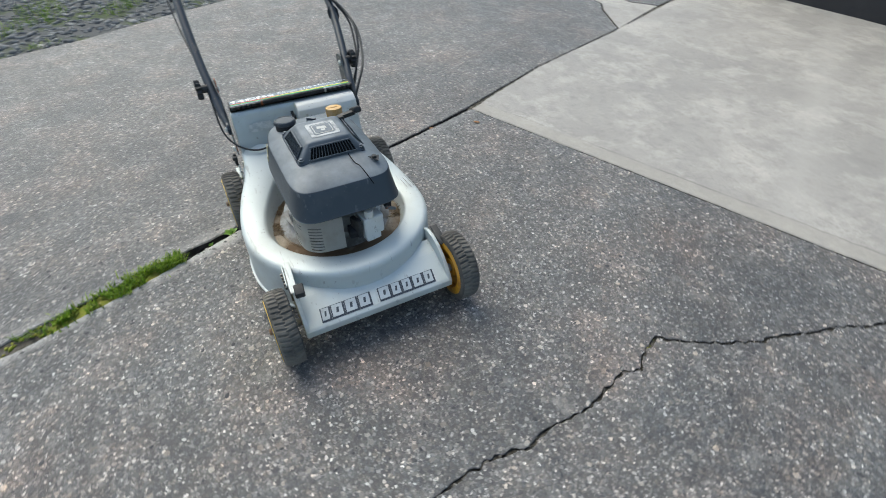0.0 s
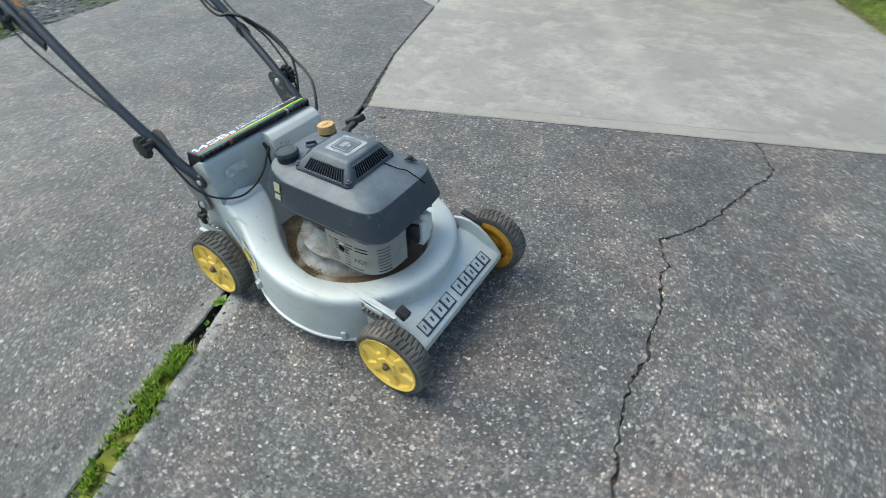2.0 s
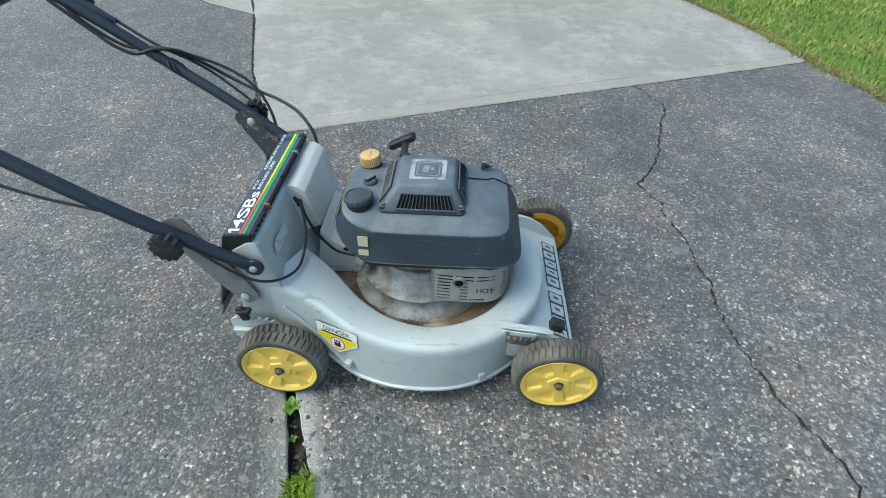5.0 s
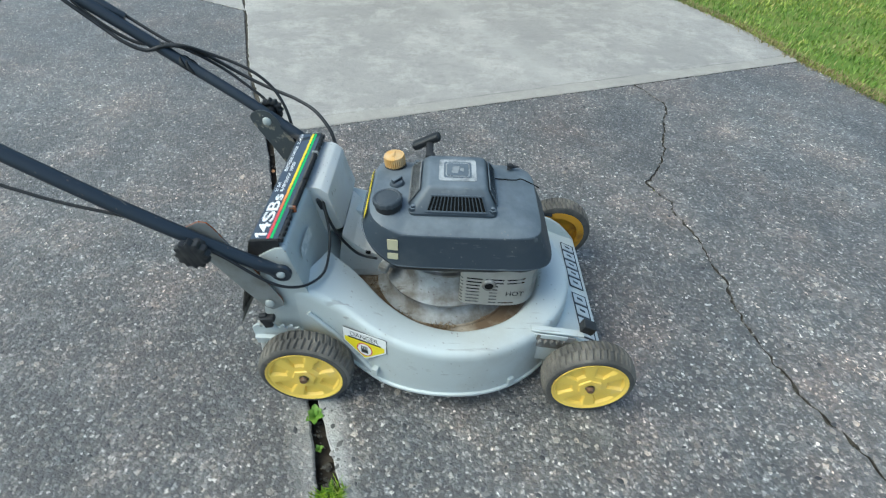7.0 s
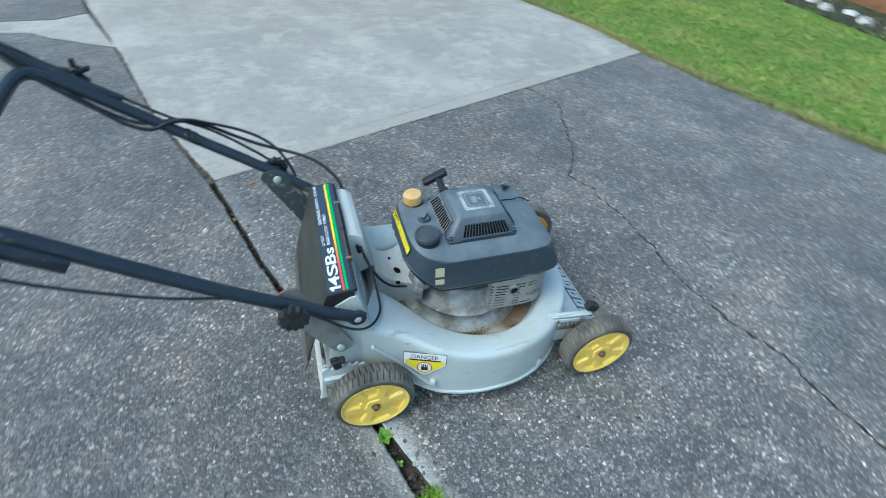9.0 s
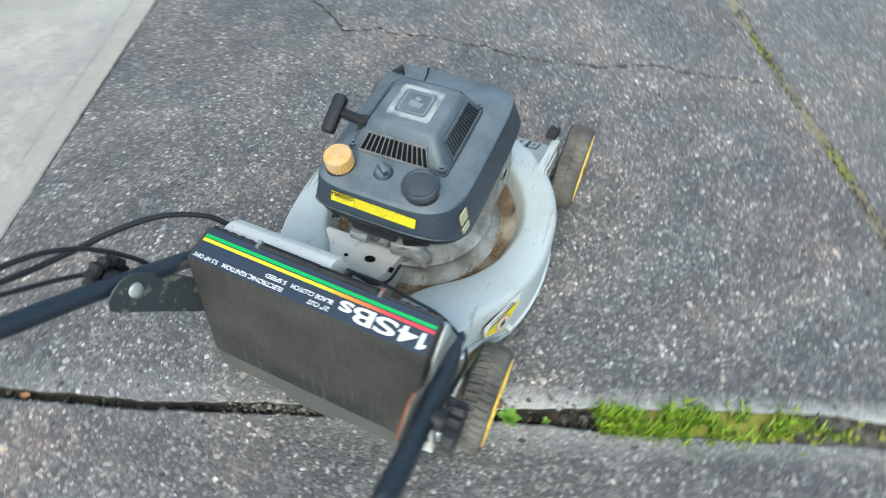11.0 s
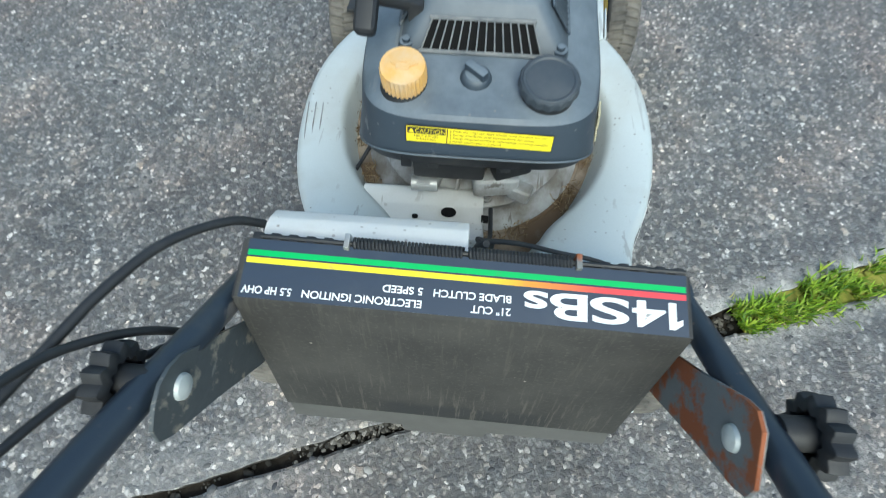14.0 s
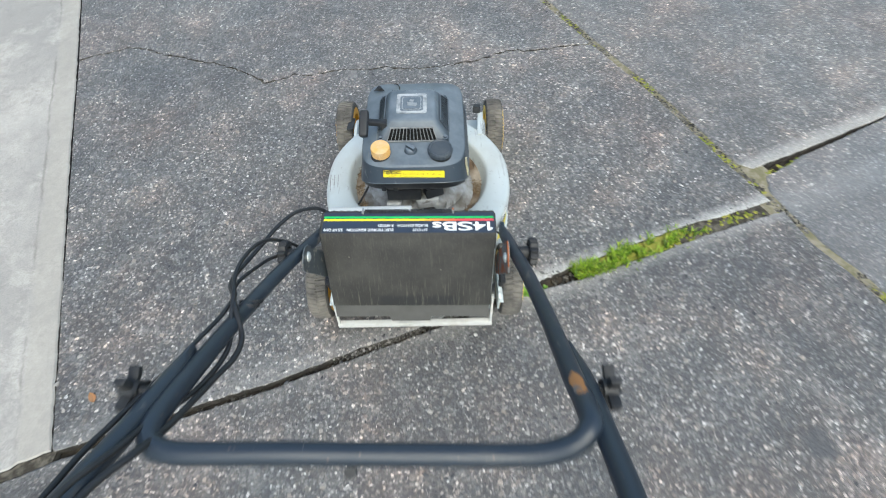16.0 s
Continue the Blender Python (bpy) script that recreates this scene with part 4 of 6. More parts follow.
# name blocks on the panel, drawn as plain slanted bars
panel_x = Vector((0.0, 1.0, 0.0))
panel_up = Vector((-0.040, 0.0, 0.0155)).normalized()
face = axes((0.3365, -0.158, 0.1078), panel_x, panel_up)
pos = 0.0
for k, wide in enumerate((0.024, 0.033, 0.034, 0.033, None, 0.033, 0.028, 0.028, 0.031, 0.028)):
    if wide is None:
        pos += 0.020
        continue
    def block(x0, x1, y0, y1, z0, z1, lean=0.004):
        ring = [(x0, y0), (x1, y0), (x1 + lean, y1), (x0 + lean, y1)]
        return moved(loft([[(x, y, z0) for x, y in ring], [(x, y, z1) for x, y in ring]]), face)
    under = part("name_bar", block(pos - 0.0005, pos + wide + 0.0025, -0.0045, 0.0345, 0.0, 0.0014), NAVY, front, "dark printed name block")
    part("name_bar_face", block(pos + 0.0025, pos + wide - 0.0025, 0.0005, 0.0325, 0.001, 0.0030), LETTER, under, "pale raised block face")
    part("name_bar_slot", block(pos + wide * 0.42, pos + wide * 0.62, 0.0095, 0.0235, 0.0025, 0.0034), NAVY, under)
    pos += wide + 0.0035
# height lever with its black grip, at the right front
part("height_lever", join(box((0.112, 0.017, 0.003), (0.229, -0.196, 0.190), (0, 3, -4), 0.001), box((0.07, 0.003, 0.012), (0.215, -0.208, 0.184), (0, 3, -4), 0.001)), SILVER, mower, "flat silver height lever")
part("lever_grip", box((0.030, 0.024, 0.022), (0.294, -0.188, 0.197), (0, 18, -6), 0.004, 3), BLACK, mower, "black rubber lever grip")
part("axle_bracket", join(box((0.085, 0.004, 0.040), (0.225, -0.206, 0.165), (0, 8, 0), 0.001), *[box((0.005, 0.008, 0.010), (0.192 + 0.013 * k, -0.211, 0.172), (0, 12, 0), 0.001) for k in range(5)]), CAST, mower)
part("height_lever", box((0.07, 0.020, 0.006), (0.245, 0.222, 0.182), (0, 12, 0), 0.001), BLACK, mower, "dark lever by the left wheel")
# rim tabs and the diagonal brace on the right side
for x, y in ((0.139, -0.240), (-0.156, -0.246)):
    part("rim_tab", box((0.014, 0.014, 0.022), (x, y, 0.070 if x > 0 else 0.095), (0, 0, 25 if x > 0 else -20), 0.002), SILVER, mower)
for s in (-1, 1):
    part("brace", tube([(-0.292, s * 0.1975, 0.224), (-0.225, s * 0.2105, 0.150), (-0.158, s * 0.2415, 0.082)], 0.0052, 8), SILVER, mower)
for k in range(3):
    part("vent_groove", tube([(-0.095, 0.222 + 0.011 * k, 0.1998), (-0.045, 0.232 + 0.011 * k, 0.1950), (0.010, 0.236 + 0.011 * k, 0.1942)], 0.0009, 6), CAST, mower)


# ---- wheels ----
def wheel_meshes():
    """Meshes of a wheel about the y axis, its outer face towards -y."""
    n = 256
    rows = [(0.0785, 0.027, 0), (0.090, 0.027, 0), (0.0955, 0.0235, 0), (0.0975, 0.020, 1), (0.0990, 0.012, 1), (0.0995, 0.002, 1), (0.0995, -0.002, 2), (0.0990, -0.012, 2), (0.0975, -0.020, 2), (0.0955, -0.0235, 0), (0.091, -0.0275, 0),
            (0.083, -0.0285, 0), (0.078, -0.027, 0)]
    rings = []
    for r, y, tread in rows:
        ring = []
        for k in range(n):
            groove = 0.0040 if tread and (k + (3 if tread == 2 else 0)) % 6 < 2 else 0.0
            a = 2 * math.pi * (k + abs(y) * 60) / n
            ring.append(((r - groove) * math.cos(a), y, (r - groove) * math.sin(a)))
        rings.append(ring)
    tyre_mesh = loft(rings, True, False)
    # the disc: a raised rim, six shallow pockets and a six-sided hub
    m = 144
    radii = [0.0806, 0.0812, 0.0790, 0.0750, 0.0725, 0.0710, 0.0690, 0.0600, 0.0480, 0.0400, 0.0380, 0.0360, 0.0250, 0.0235, 0.0215, 0.0200, 0.0]
    rings = [[(0.0806 * math.cos(2 * math.pi * k / m), 0.024, 0.0806 * math.sin(2 * math.pi * k / m)) for k in range(m)]]
    for r, y in ((0.0790, 0.0272), (0.0770, 0.0276), (0.0600, 0.0276), (0.0570, 0.0120), (0.0300, 0.0100), (0.0260, 0.0180), (0.0120, 0.0180)):
        rings.insert(0, [(r * math.cos(2 * math.pi * k / m), y, r * math.sin(2 * math.pi * k / m)) for k in range(m)])
    for r in radii:
        ring = []
        for k in range(m):
            a = 2 * math.pi * k / m
            u = (a % (math.pi / 3)) / (math.pi / 3) - 0.5
            half = 0.30 + 0.02 * (r - 0.055) / 0.02
            side = max(0.0, min(1.0, (half - abs(u)) / 0.035))
            deep = max(0.0, min(1.0, (0.0725 - r) / 0.0035)) * max(0.0, min(1.0, (r - 0.0355) / 0.0035)) * side
            y = -0.0298 if r > 0.0815 or r < 0.0805 and r > 0.076 else -0.0270
            if r <= 0.0750:
                y = -0.0268
            y += 0.0065 * deep
            if r < 0.0245:
                y = -0.0300
            if 0.0795 < r < 0.0815:
                y = -0.0300 if r > 0.081 else -0.0275
            rr = r
            if 0.0195 < r < 0.0255:
                rr = r / max(math.cos((a % (math.pi / 3)) - math.pi / 6), 0.8) * 0.93
            ring.append((rr * math.cos(a), y, rr * math.sin(a)))
        rings.append(ring)
    return tyre_mesh, loft(rings, True, False)


def to_mesh(name, bm, mat, smooth=35):
    bmesh.ops.recalc_face_normals(bm, faces=bm.faces)
    mesh = bpy.data.meshes.new(name)
    bm.to_mesh(mesh)
    bm.free()
    return finish(mesh, mat, smooth)


tyre_bm, rim_bm = wheel_meshes()
TYRE = to_mesh("tyre", tyre_bm, RUBBER)
TYRE.materials.append(TREAD)
for face in TYRE.polygons:
    # dust lies on the running face
    if math.hypot(face.center.x, face.center.z) > 0.0930:
        face.material_index = 1
RIM = to_mesh("wheel", rim_bm, YELLOW)
# left wheels use a darker ochre copy of the yellow disc
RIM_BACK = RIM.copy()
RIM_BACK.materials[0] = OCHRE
BOLT_MESH = to_mesh("wheel_bolt", join(lathe([(0.0, -0.0), (0.0085, 0.0), (0.0085, 0.005), (0.006, 0.008), (0.0, 0.008)], 12, (0, -0.0312, 0), (90, 0, 0))), worn("rusty_bolt", (0.16, 0.09, 0.05), (0.28, 0.25, 0.2), 0.7, 0.3, 60.0))
AXLE_MESH = to_mesh("axle", lathe([(0.0, -0.03), (0.011, -0.03), (0.011, 0.05), (0.0, 0.05)], 12, (0, 0, 0), (90, 0, 180)), CAST)
for x, s in ((0.303, -1), (-0.303, -1), (0.303, 1), (-0.303, 1)):
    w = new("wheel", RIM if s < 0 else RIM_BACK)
    w.parent = mower
    w.matrix_basis = pose(x, 0.258 if x < 0 < s else s * 0.246, 0.1015, 0, 20 if x > 0 else -10, 0 if s < 0 else 180)
    tagged(w, "yellow plastic wheel disc with six pockets" if s < 0 else "ochre plastic wheel disc with brown patches")
    for nm, me, lb in (("tyre", TYRE, "dusty worn rubber tyre with fine tread"), ("wheel_bolt", BOLT_MESH, ""), ("axle", AXLE_MESH, "")):
        o = new(nm, me)
        o.parent = w
        tagged(o, lb)

# ---- rear housing, chute and hinged door ----
housing = prism([(-0.400, 0.105), (-0.366, 0.372), (-0.332, 0.394), (-0.317, 0.396), (-0.310, 0.388), (-0.292, 0.300), (-0.268, 0.200), (-0.230, 0.150), (-0.300, 0.120)], -0.190, 0.190, 0.004)
part("rear_housing", housing, SILVER, mower, "upright silver rear housing, scuffed on its front")
CHUTE = [(-0.318, 0.396), (-0.295, 0.397), (-0.284, 0.393), (-0.270, 0.381), (-0.262, 0.340), (-0.246, 0.288), (-0.225, 0.256), (-0.200, 0.236), (-0.170, 0.222), (-0.140, 0.2145), (-0.134, 0.208)]
chute = join(prism(CHUTE[5:] + [(-0.134, 0.155), (-0.27, 0.155)], -0.018, 0.148, 0.003, 2), prism(CHUTE[:6] + [(-0.29, 0.270)], 0.001, 0.190, 0.003, 2))
part("discharge_chute", chute, SILVER_DULL, mower, "chalky silver discharge chute with a hollow curved front", 40)
HOLES = (((-0.1837, 0.0275, 0.2292, 27.7), 0.0100), ((-0.1957, 0.0703, 0.2355, 27.7), 0.004))
SLOT = (-0.1915, -0.0200, 0.2338)
for at, r in HOLES:
    part("chute_hole", lathe([(0, 0), (r, 0), (r, 0.002), (0, 0.002)], 16, (at[0] + 0.0003, at[1], at[2] + 0.0002), (0, at[3], 0)), VOID, mower)
part("chute_hole", box((0.012, 0.009, 0.003), SLOT, (0, 14, 0), 0.001), VOID, mower)
# worn label on the housing's front
lab = axes((-0.2945, -0.155, 0.333), (0, 1, 0), (-0.008, 0, 0.09))
part("worn_label", plate([lab @ Vector(p) for p in ((0, 0.004, 0.0014), (0.02, 0, 0.0014), (0.055, 0.003, 0.0014), (0.074, 0.0, 0.0014), (0.078, 0.012, 0.0014), (0.070, 0.028, 0.0014), (0.03, 0.030, 0.0014), (0.006, 0.026, 0.0014))], 0.0006), worn("torn_paper", (0.70, 0.71, 0.69), (0.50, 0.53, 0.52), 0.8, 0.0, 60.0, 0.42, 0.55), mower, "peeled pale paper label", 0)

# hinged door: top with its decal, long rear face, lighter flap below
T = 0.0025
door = prism([(-0.3160, 0.4160), (-0.3685, 0.4110), (-0.3722, 0.4070), (-0.4335, 0.2050), (-0.4305, 0.2040), (-0.3692, 0.4045), (-0.3668, 0.4070), (-0.3165, 0.4120)], -0.184, 0.195)
ends = [prism([(-0.3165, 0.4150), (-0.3685, 0.4100), (-0.3810, 0.367), (-0.345, 0.360), (-0.3165, 0.378)], y - 0.0015, y + 0.0015) for y in (-0.1848, 0.1958)]
rear_door = part("rear_door", door, DOOR, mower, "dusty dark sheet-metal rear door")
# the door and its hinge hang slightly askew
ASKEW = Matrix.Translation((-0.345, 0.195, 0.41)) @ Matrix.Rotation(radians(-0.8), 4, "Z") @ Matrix.Rotation(radians(0.4), 4, "X") @ Matrix.Translation((0.345, -0.195, -0.41))
rear_door.matrix_basis = ASKEW
part("door_end", ends[0], BLACK, rear_door, "black plastic door end")
part("door_end", ends[1], BLACK, rear_door, "black plastic door end")
flap = [(0.193, 0.214), (-0.182, 0.214), (-0.182, 0.167), (-0.042, 0.167), (-0.038, 0.153), (0.058, 0.153), (0.062, 0.167), (0.193, 0.167)]
part("rubber_flap", loft([[(-0.4270 - (0.214 - z) * 0.36, y, z) for y, z in flap], [(-0.4240 - (0.214 - z) * 0.36, y, z) for y, z in flap]]), FLAP, rear_door, "grey rubber flap with a centre tab")
# m's x runs to the left side, its y back and down; the print's feet point ahead
L = 0.0535
deca = axes((-0.3160, -0.1830, 0.4162), (0, 1, 0), (-0.0525, 0, -0.0050))
decal = quad(deca, 0.0005, 0.0008, 0.3745, L - 0.001, DECAL, rear_door, "decal", "dark decal with green, yellow and red stripes", 0.0006)
quad(deca, 0.0015, 0.0105, 0.3735, 0.0155, GREEN, rear_door, "stripe", "green printed stripe", 0.0009)
quad(deca, 0.0015, 0.0172, 0.3735, 0.0222, STRIPE, rear_door, "stripe", "stripe from red to yellow", 0.0009)


def print_on(words, x0, x1, y0, y1, bold=0.022):
    words_part(words, x1 - x0, y1 - y0, deca @ Matrix.Translation((x0, y0, 0.0007)), WHITE, rear_door, bold)


part("lettering", plate([deca @ Vector((x, y, 0.0010)) for x, y in ((0.0100, 0.0250), (0.0165, 0.0250), (0.0165, 0.0475), (0.0115, 0.0475), (0.0050, 0.0432), (0.0050, 0.0385), (0.0100, 0.0408))], 0.0004), WHITE, rear_door, "", 0)
for glyph, g0, g1 in (("4", 0.0190, 0.0465), ("S", 0.0490, 0.0810), ("B", 0.0830, 0.1140)):
    print_on(glyph, g0, g1, 0.0250, 0.0475, 0.02)
print_on("s", 0.1160, 0.1360, 0.0250, 0.0400, 0.02)
print_on("21\" CUT", 0.146, 0.179, 0.0420, 0.0488)
print_on("BLADE CLUTCH", 0.146, 0.211, 0.0312, 0.0378)
print_on("5 SPEED", 0.220, 0.254, 0.0312, 0.0378)
print_on("ELECTRONIC IGNITION", 0.220, 0.321, 0.0420, 0.0488)
print_on("5.5 HP OHV", 0.330, 0.3725, 0.0420, 0.0488)

# hinge: two coil springs, their rod, end plates and knuckles


def coil(y0, y1, turns, r, wire, at):
    pts = []
    for k in range(turns * 8 + 1):
        a = 2 * math.pi * k / 8
        pts.append((at[0] + r * math.cos(a), y0 + (y1 - y0) * k / (turns * 8), at[1] + r * math.sin(a)))
    return tube(pts, wire, 5, smooth=False)


HX, HZ = -0.3130, 0.4140
for y0, y1 in ((0.101, 0.006), (0.001, -0.088)):
    part("hinge_spring", coil(y0, y1, 30, 0.0056, 0.0015, (HX, HZ)), BLACK, mower, "black coiled hinge spring").matrix_basis = ASKEW
part("hinge_rod", tube([(HX, -0.183, HZ), (HX, 0.183, HZ)], 0.0026, 8, smooth=False), BLACK, mower).matrix_basis = ASKEW
for y in (0.1065, -0.0925):
    part("hinge_plate", box((0.014, 0.005, 0.014), (HX, y, HZ), (0, 0, 0), 0.001), ZINC if y > 0 else RUST, mower, "soiled hinge plate").matrix_basis = ASKEW
for s in (-1, 1):
    for k in range(5):
        part("hinge_knuckle", box((0.011, 0.0095, 0.010), (HX - 0.0015, 0.004 + s * (0.120 + 0.0155 * k), HZ - 0.0030), (0, 0, 0), 0.0025), BLACK, mower).matrix_basis = ASKEW
# pale frame round the door's foot
frame_bars = join(box((0.014, 0.410, 0.018), (-0.4150, 0.009, 0.066), (0, 0, 0), 0.002), *[box((0.010, 0.006, 0.120), (-0.4090, 0.009 + s * 0.201, 0.125), (0, 7, 0), 0.002) for s in (-1, 1)])
part("rear_frame", frame_bars, PALE, mower, "bare pale aluminium frame below the door")

# toothed height plates over the rear wheels
for s in (-1, 1):
    teeth = [(-0.412, 0.132), (-0.412, 0.186)]
    for k in range(5):
        x = -0.402 + 0.017 * k
        teeth += [(x, 0.194), (x + 0.006, 0.194), (x + 0.006, 0.186), (x + 0.012, 0.186)]
    teeth += [(-0.315, 0.190), (-0.300, 0.165), (-0.315, 0.140)]
    plate_bm = prism(teeth, s * 0.208 - 0.0025, s * 0.208 + 0.0025)
    shelf = box((0.07, 0.012, 0.006), (-0.374, s * 0.214, 0.160), (0, 2, 0), 0.001)
    part("height_plate", join(plate_bm, shelf), SILVER, mower, "silver notched height plate")
    part("height_arm", join(box((0.018, 0.010, 0.040), (-0.378, s * 0.212, 0.212), (0, -12, 0), 0.004, 3), box((0.030, 0.016, 0.012), (-0.372, s * 0.214, 0.222), (0, -8, 0), 0.004, 3)), BLACK, mower, "black height arm")

# ---- handle ----
LOWER = {1: [(-0.312, 0.207, 0.342), (-0.345, 0.207, 0.374), (-0.400, 0.214, 0.414), (-0.500, 0.234, 0.476), (-0.608, 0.251, 0.540), (-0.700, 0.256, 0.603), (-0.80, 0.258, 0.672)],
         -1: [(-0.312, -0.206, 0.342), (-0.345, -0.208, 0.365), (-0.407, -0.214, 0.406), (-0.541, -0.223, 0.500), (-0.676, -0.225, 0.597), (-0.743, -0.224, 0.645), (-0.80, -0.223, 0.686)]}
for s in (-1, 1):
    def squash(i, n):
        t = min(1.0, i / (0.22 * n))
        return (1.5 - 0.5 * t, 0.32 + 0.68 * t)
    side_pts = LOWER[s]
    bar = part("handle_tube", tube(side_pts, 0.0128, 14, 6, True, squash), BLACK_TUBE, mower, "black enamelled lower handle tube")
    part("tube_end", lathe([(0, -0.0045), (0.0185, -0.0045), (0.0195, -0.003), (0.0195, 0.003), (0.0185, 0.0045), (0, 0.0045)], 24, (-0.3215, s * 0.2065, 0.3490), (90, 0, 0)), BLACK_TUBE, bar, "flattened round tube end")
    part("pivot_bolt", lathe([(0, 0), (0.0085, 0), (0.0075, 0.003), (0.004, 0.0048), (0, 0.005)], 16, (-0.3215, s * 0.2110, 0.3490), (90 if s < 0 else -90, 0, 0)), BOLT, bar, "bright round bolt head")
    # flat strut from the housing to the handle's knob
    p0, p1 = (Vector((-0.358, 0.206, 0.258)), Vector((-0.446, 0.206, 0.436))) if s > 0 else (Vector((-0.356, -0.199, 0.255)), Vector((-0.449, -0.199, 0.424)))
    d = (p1 - p0).normalized()
    n = Vector((0, 1, 0))
    across = d.cross(n)
    ring = []
    for t, w in ((-0.014, 0.014), (0.0, 0.022), (0.05, 0.027), (0.13, 0.029), (0.190, 0.033), (0.204, 0.031), (0.212, 0.020)):
        ring.append(p0 + d * t * (p1 - p0).length / 0.182 + across * w)
    # the other strut's inner corner is rounded off
    for t, w in (((0.212, -0.020), (0.204, -0.031), (0.190, -0.033), (0.13, -0.029)) if s < 0 else ((0.211, 0.004), (0.206, -0.010), (0.196, -0.019), (0.182, -0.024), (0.13, -0.026))) + ( (0.05, -0.027), (0.0, -0.022), (-0.014, -0.014)):
        ring.append(p0 + d * t * (p1 - p0).length / 0.182 + across * w)
    strut = part("handle_strut", loft([[q - n * 0.0015 for q in ring], [q + n * 0.0015 for q in ring]]), RUST if s < 0 else worn("galvanised_rusty", (0.085, 0.096, 0.100), (0.29, 0.265, 0.215), 0.45, 0.2, 34.0, 0.56, 0.63, 200.0, 0.3, 0.4, None, (0.40, 0.40, 0.36), (0.42, 0.40, 0.34)), mower,
                 "flat steel strut with flaking rust" if s < 0 else "dark soiled steel strut with pale flakes")
    if s < 0:
        part("strut_face", loft([[q - n * 0.0024 for q in ring], [q - n * 0.0016 for q in ring]]), worn("dull_grey_steel", (0.24, 0.245, 0.235), (0.14, 0.13, 0.11), 0.6, 0.1, 14.0, 0.5, 0.75), strut, "dull grey outer face")
    part("carriage_bolt", lathe([(0, 0), (0.0105, 0), (0.0095, 0.003), (0.005, 0.0052), (0, 0.0056)], 16, p1 + Vector((0, -s * 0.0015, 0)), (90 if s > 0 else -90, 0, 0)), BOLT, strut, "domed zinc bolt head")
    part("lower_bolt", lathe([(0, 0), (0.0095, 0), (0.0085, 0.004), (0.004, 0.006), (0, 0.0062)], 16, (-0.362, 0.2085 if s > 0 else -0.205, 0.259), (90 if s < 0 else -90, 0, 0)), BOLT, strut, "bright bolt head")
    # scalloped knob
    prof = [((0.027 if s > 0 else 0.0275) + 0.0026 * math.cos(12 * 2 * math.pi * k / 72)) for k in range(72)]
    rings = []
    for h, f in ((0.0, 0.80), (0.002, 0.97), (0.010, 1.0), (0.016, 0.96), (0.018, 0.80), (0.0178, 0.62), (0.008, 0.58), (0.008, 0.0)):
        rings.append([(prof[k] * f * math.cos(2 * math.pi * k / 72), prof[k] * f * math.sin(2 * math.pi * k / 72), h) for k in range(72)])
    kx, ky, kz = (-0.446, 0.258, 0.444) if s > 0 else (-0.4430, -0.260, 0.4340)
    knob = moved(loft(rings), pose(kx, ky, kz, 90 if s > 0 else -90, 0, 0))
    stem = lathe([(0, 0), (0.012, 0), (0.013, 0.03), (0, 0.03)], 18, (kx, ky - s * 0.036, kz), (-90 if s > 0 else 90, 0, 0))
    part("handle_knob", join(knob, stem), BLACK, bar, "black scalloped hand knob")
# the cross bar joins the two lower tubes
cross = [(-0.80, 0.258, 0.672), (-0.845, 0.257, 0.701), (-0.872, 0.248, 0.714), (-0.883, 0.222, 0.716), (-0.885, 0.18, 0.715), (-0.885, 0.105, 0.711), (-0.886, 0.03, 0.706), (-0.888, -0.06, 0.705),
         (-0.890, -0.135, 0.706), (-0.890, -0.175, 0.712), (-0.883, -0.205, 0.724), (-0.868, -0.221, 0.730), (-0.845, -0.224, 0.718), (-0.80, -0.223, 0.686)]
part("cross_bar", tube(cross, 0.0128, 14, 5), BLACK_TUBE, mower, "black enamelled cross bar")
part("bar_stud", lathe([(0, 0), (0.0055, 0), (0.0065, 0.004), (0.0065, 0.010), (0, 0.010)], 12, (-0.9000, 0.033, 0.690), (0, -20, 0)), BLACK, mower)
# bare rusty spot where the right tube has been rubbed
rub_a, rub_b = Vector((-0.804, -0.2230, 0.6890)), Vector((-0.838, -0.2236, 0.7130))
rub_d = (rub_b - rub_a).normalized()
rub_s = Vector((0, 1, 0))
rub_u = rub_d.cross(rub_s).normalized()
rub_u = rub_u if rub_u.z > 0 else -rub_u
spot = [[rub_a + (rub_b - rub_a) * t + (rub_s * math.sin(radians(a * w + 14)) + rub_u * math.cos(radians(a * w + 14))) * 0.0133 for a in (-42, -28, -14, 0, 14, 28, 42)] for t, w in ((0, 0.1), (0.15, 0.6), (0.35, 1.0), (0.6, 0.7), (0.85, 0.85), (1, 0.1))]
part("rubbed_spot", loft(spot, closed=False), worn("rubbed_rust", (0.36, 0.17, 0.06), (0.12, 0.13, 0.14), 0.7, 0.1, 60.0, 0.5, 0.62), mower, "bare rusty spot on the handle tube", 60)
UPPER = {1: [(-0.735, 0.272, 0.634), (-0.785, 0.274, 0.668), (-0.87, 0.277, 0.722), (-0.93, 0.279, 0.765), (-1.0, 0.279, 0.815), (-1.15, 0.270, 0.915), (-1.24, 0.258, 0.975)],
         -1: [(-0.735, -0.240, 0.622), (-0.80, -0.241, 0.672), (-0.87, -0.238, 0.722), (-0.93, -0.235, 0.765), (-1.0, -0.230, 0.815), (-1.15, -0.226, 0.915), (-1.24, -0.220, 0.975)]}
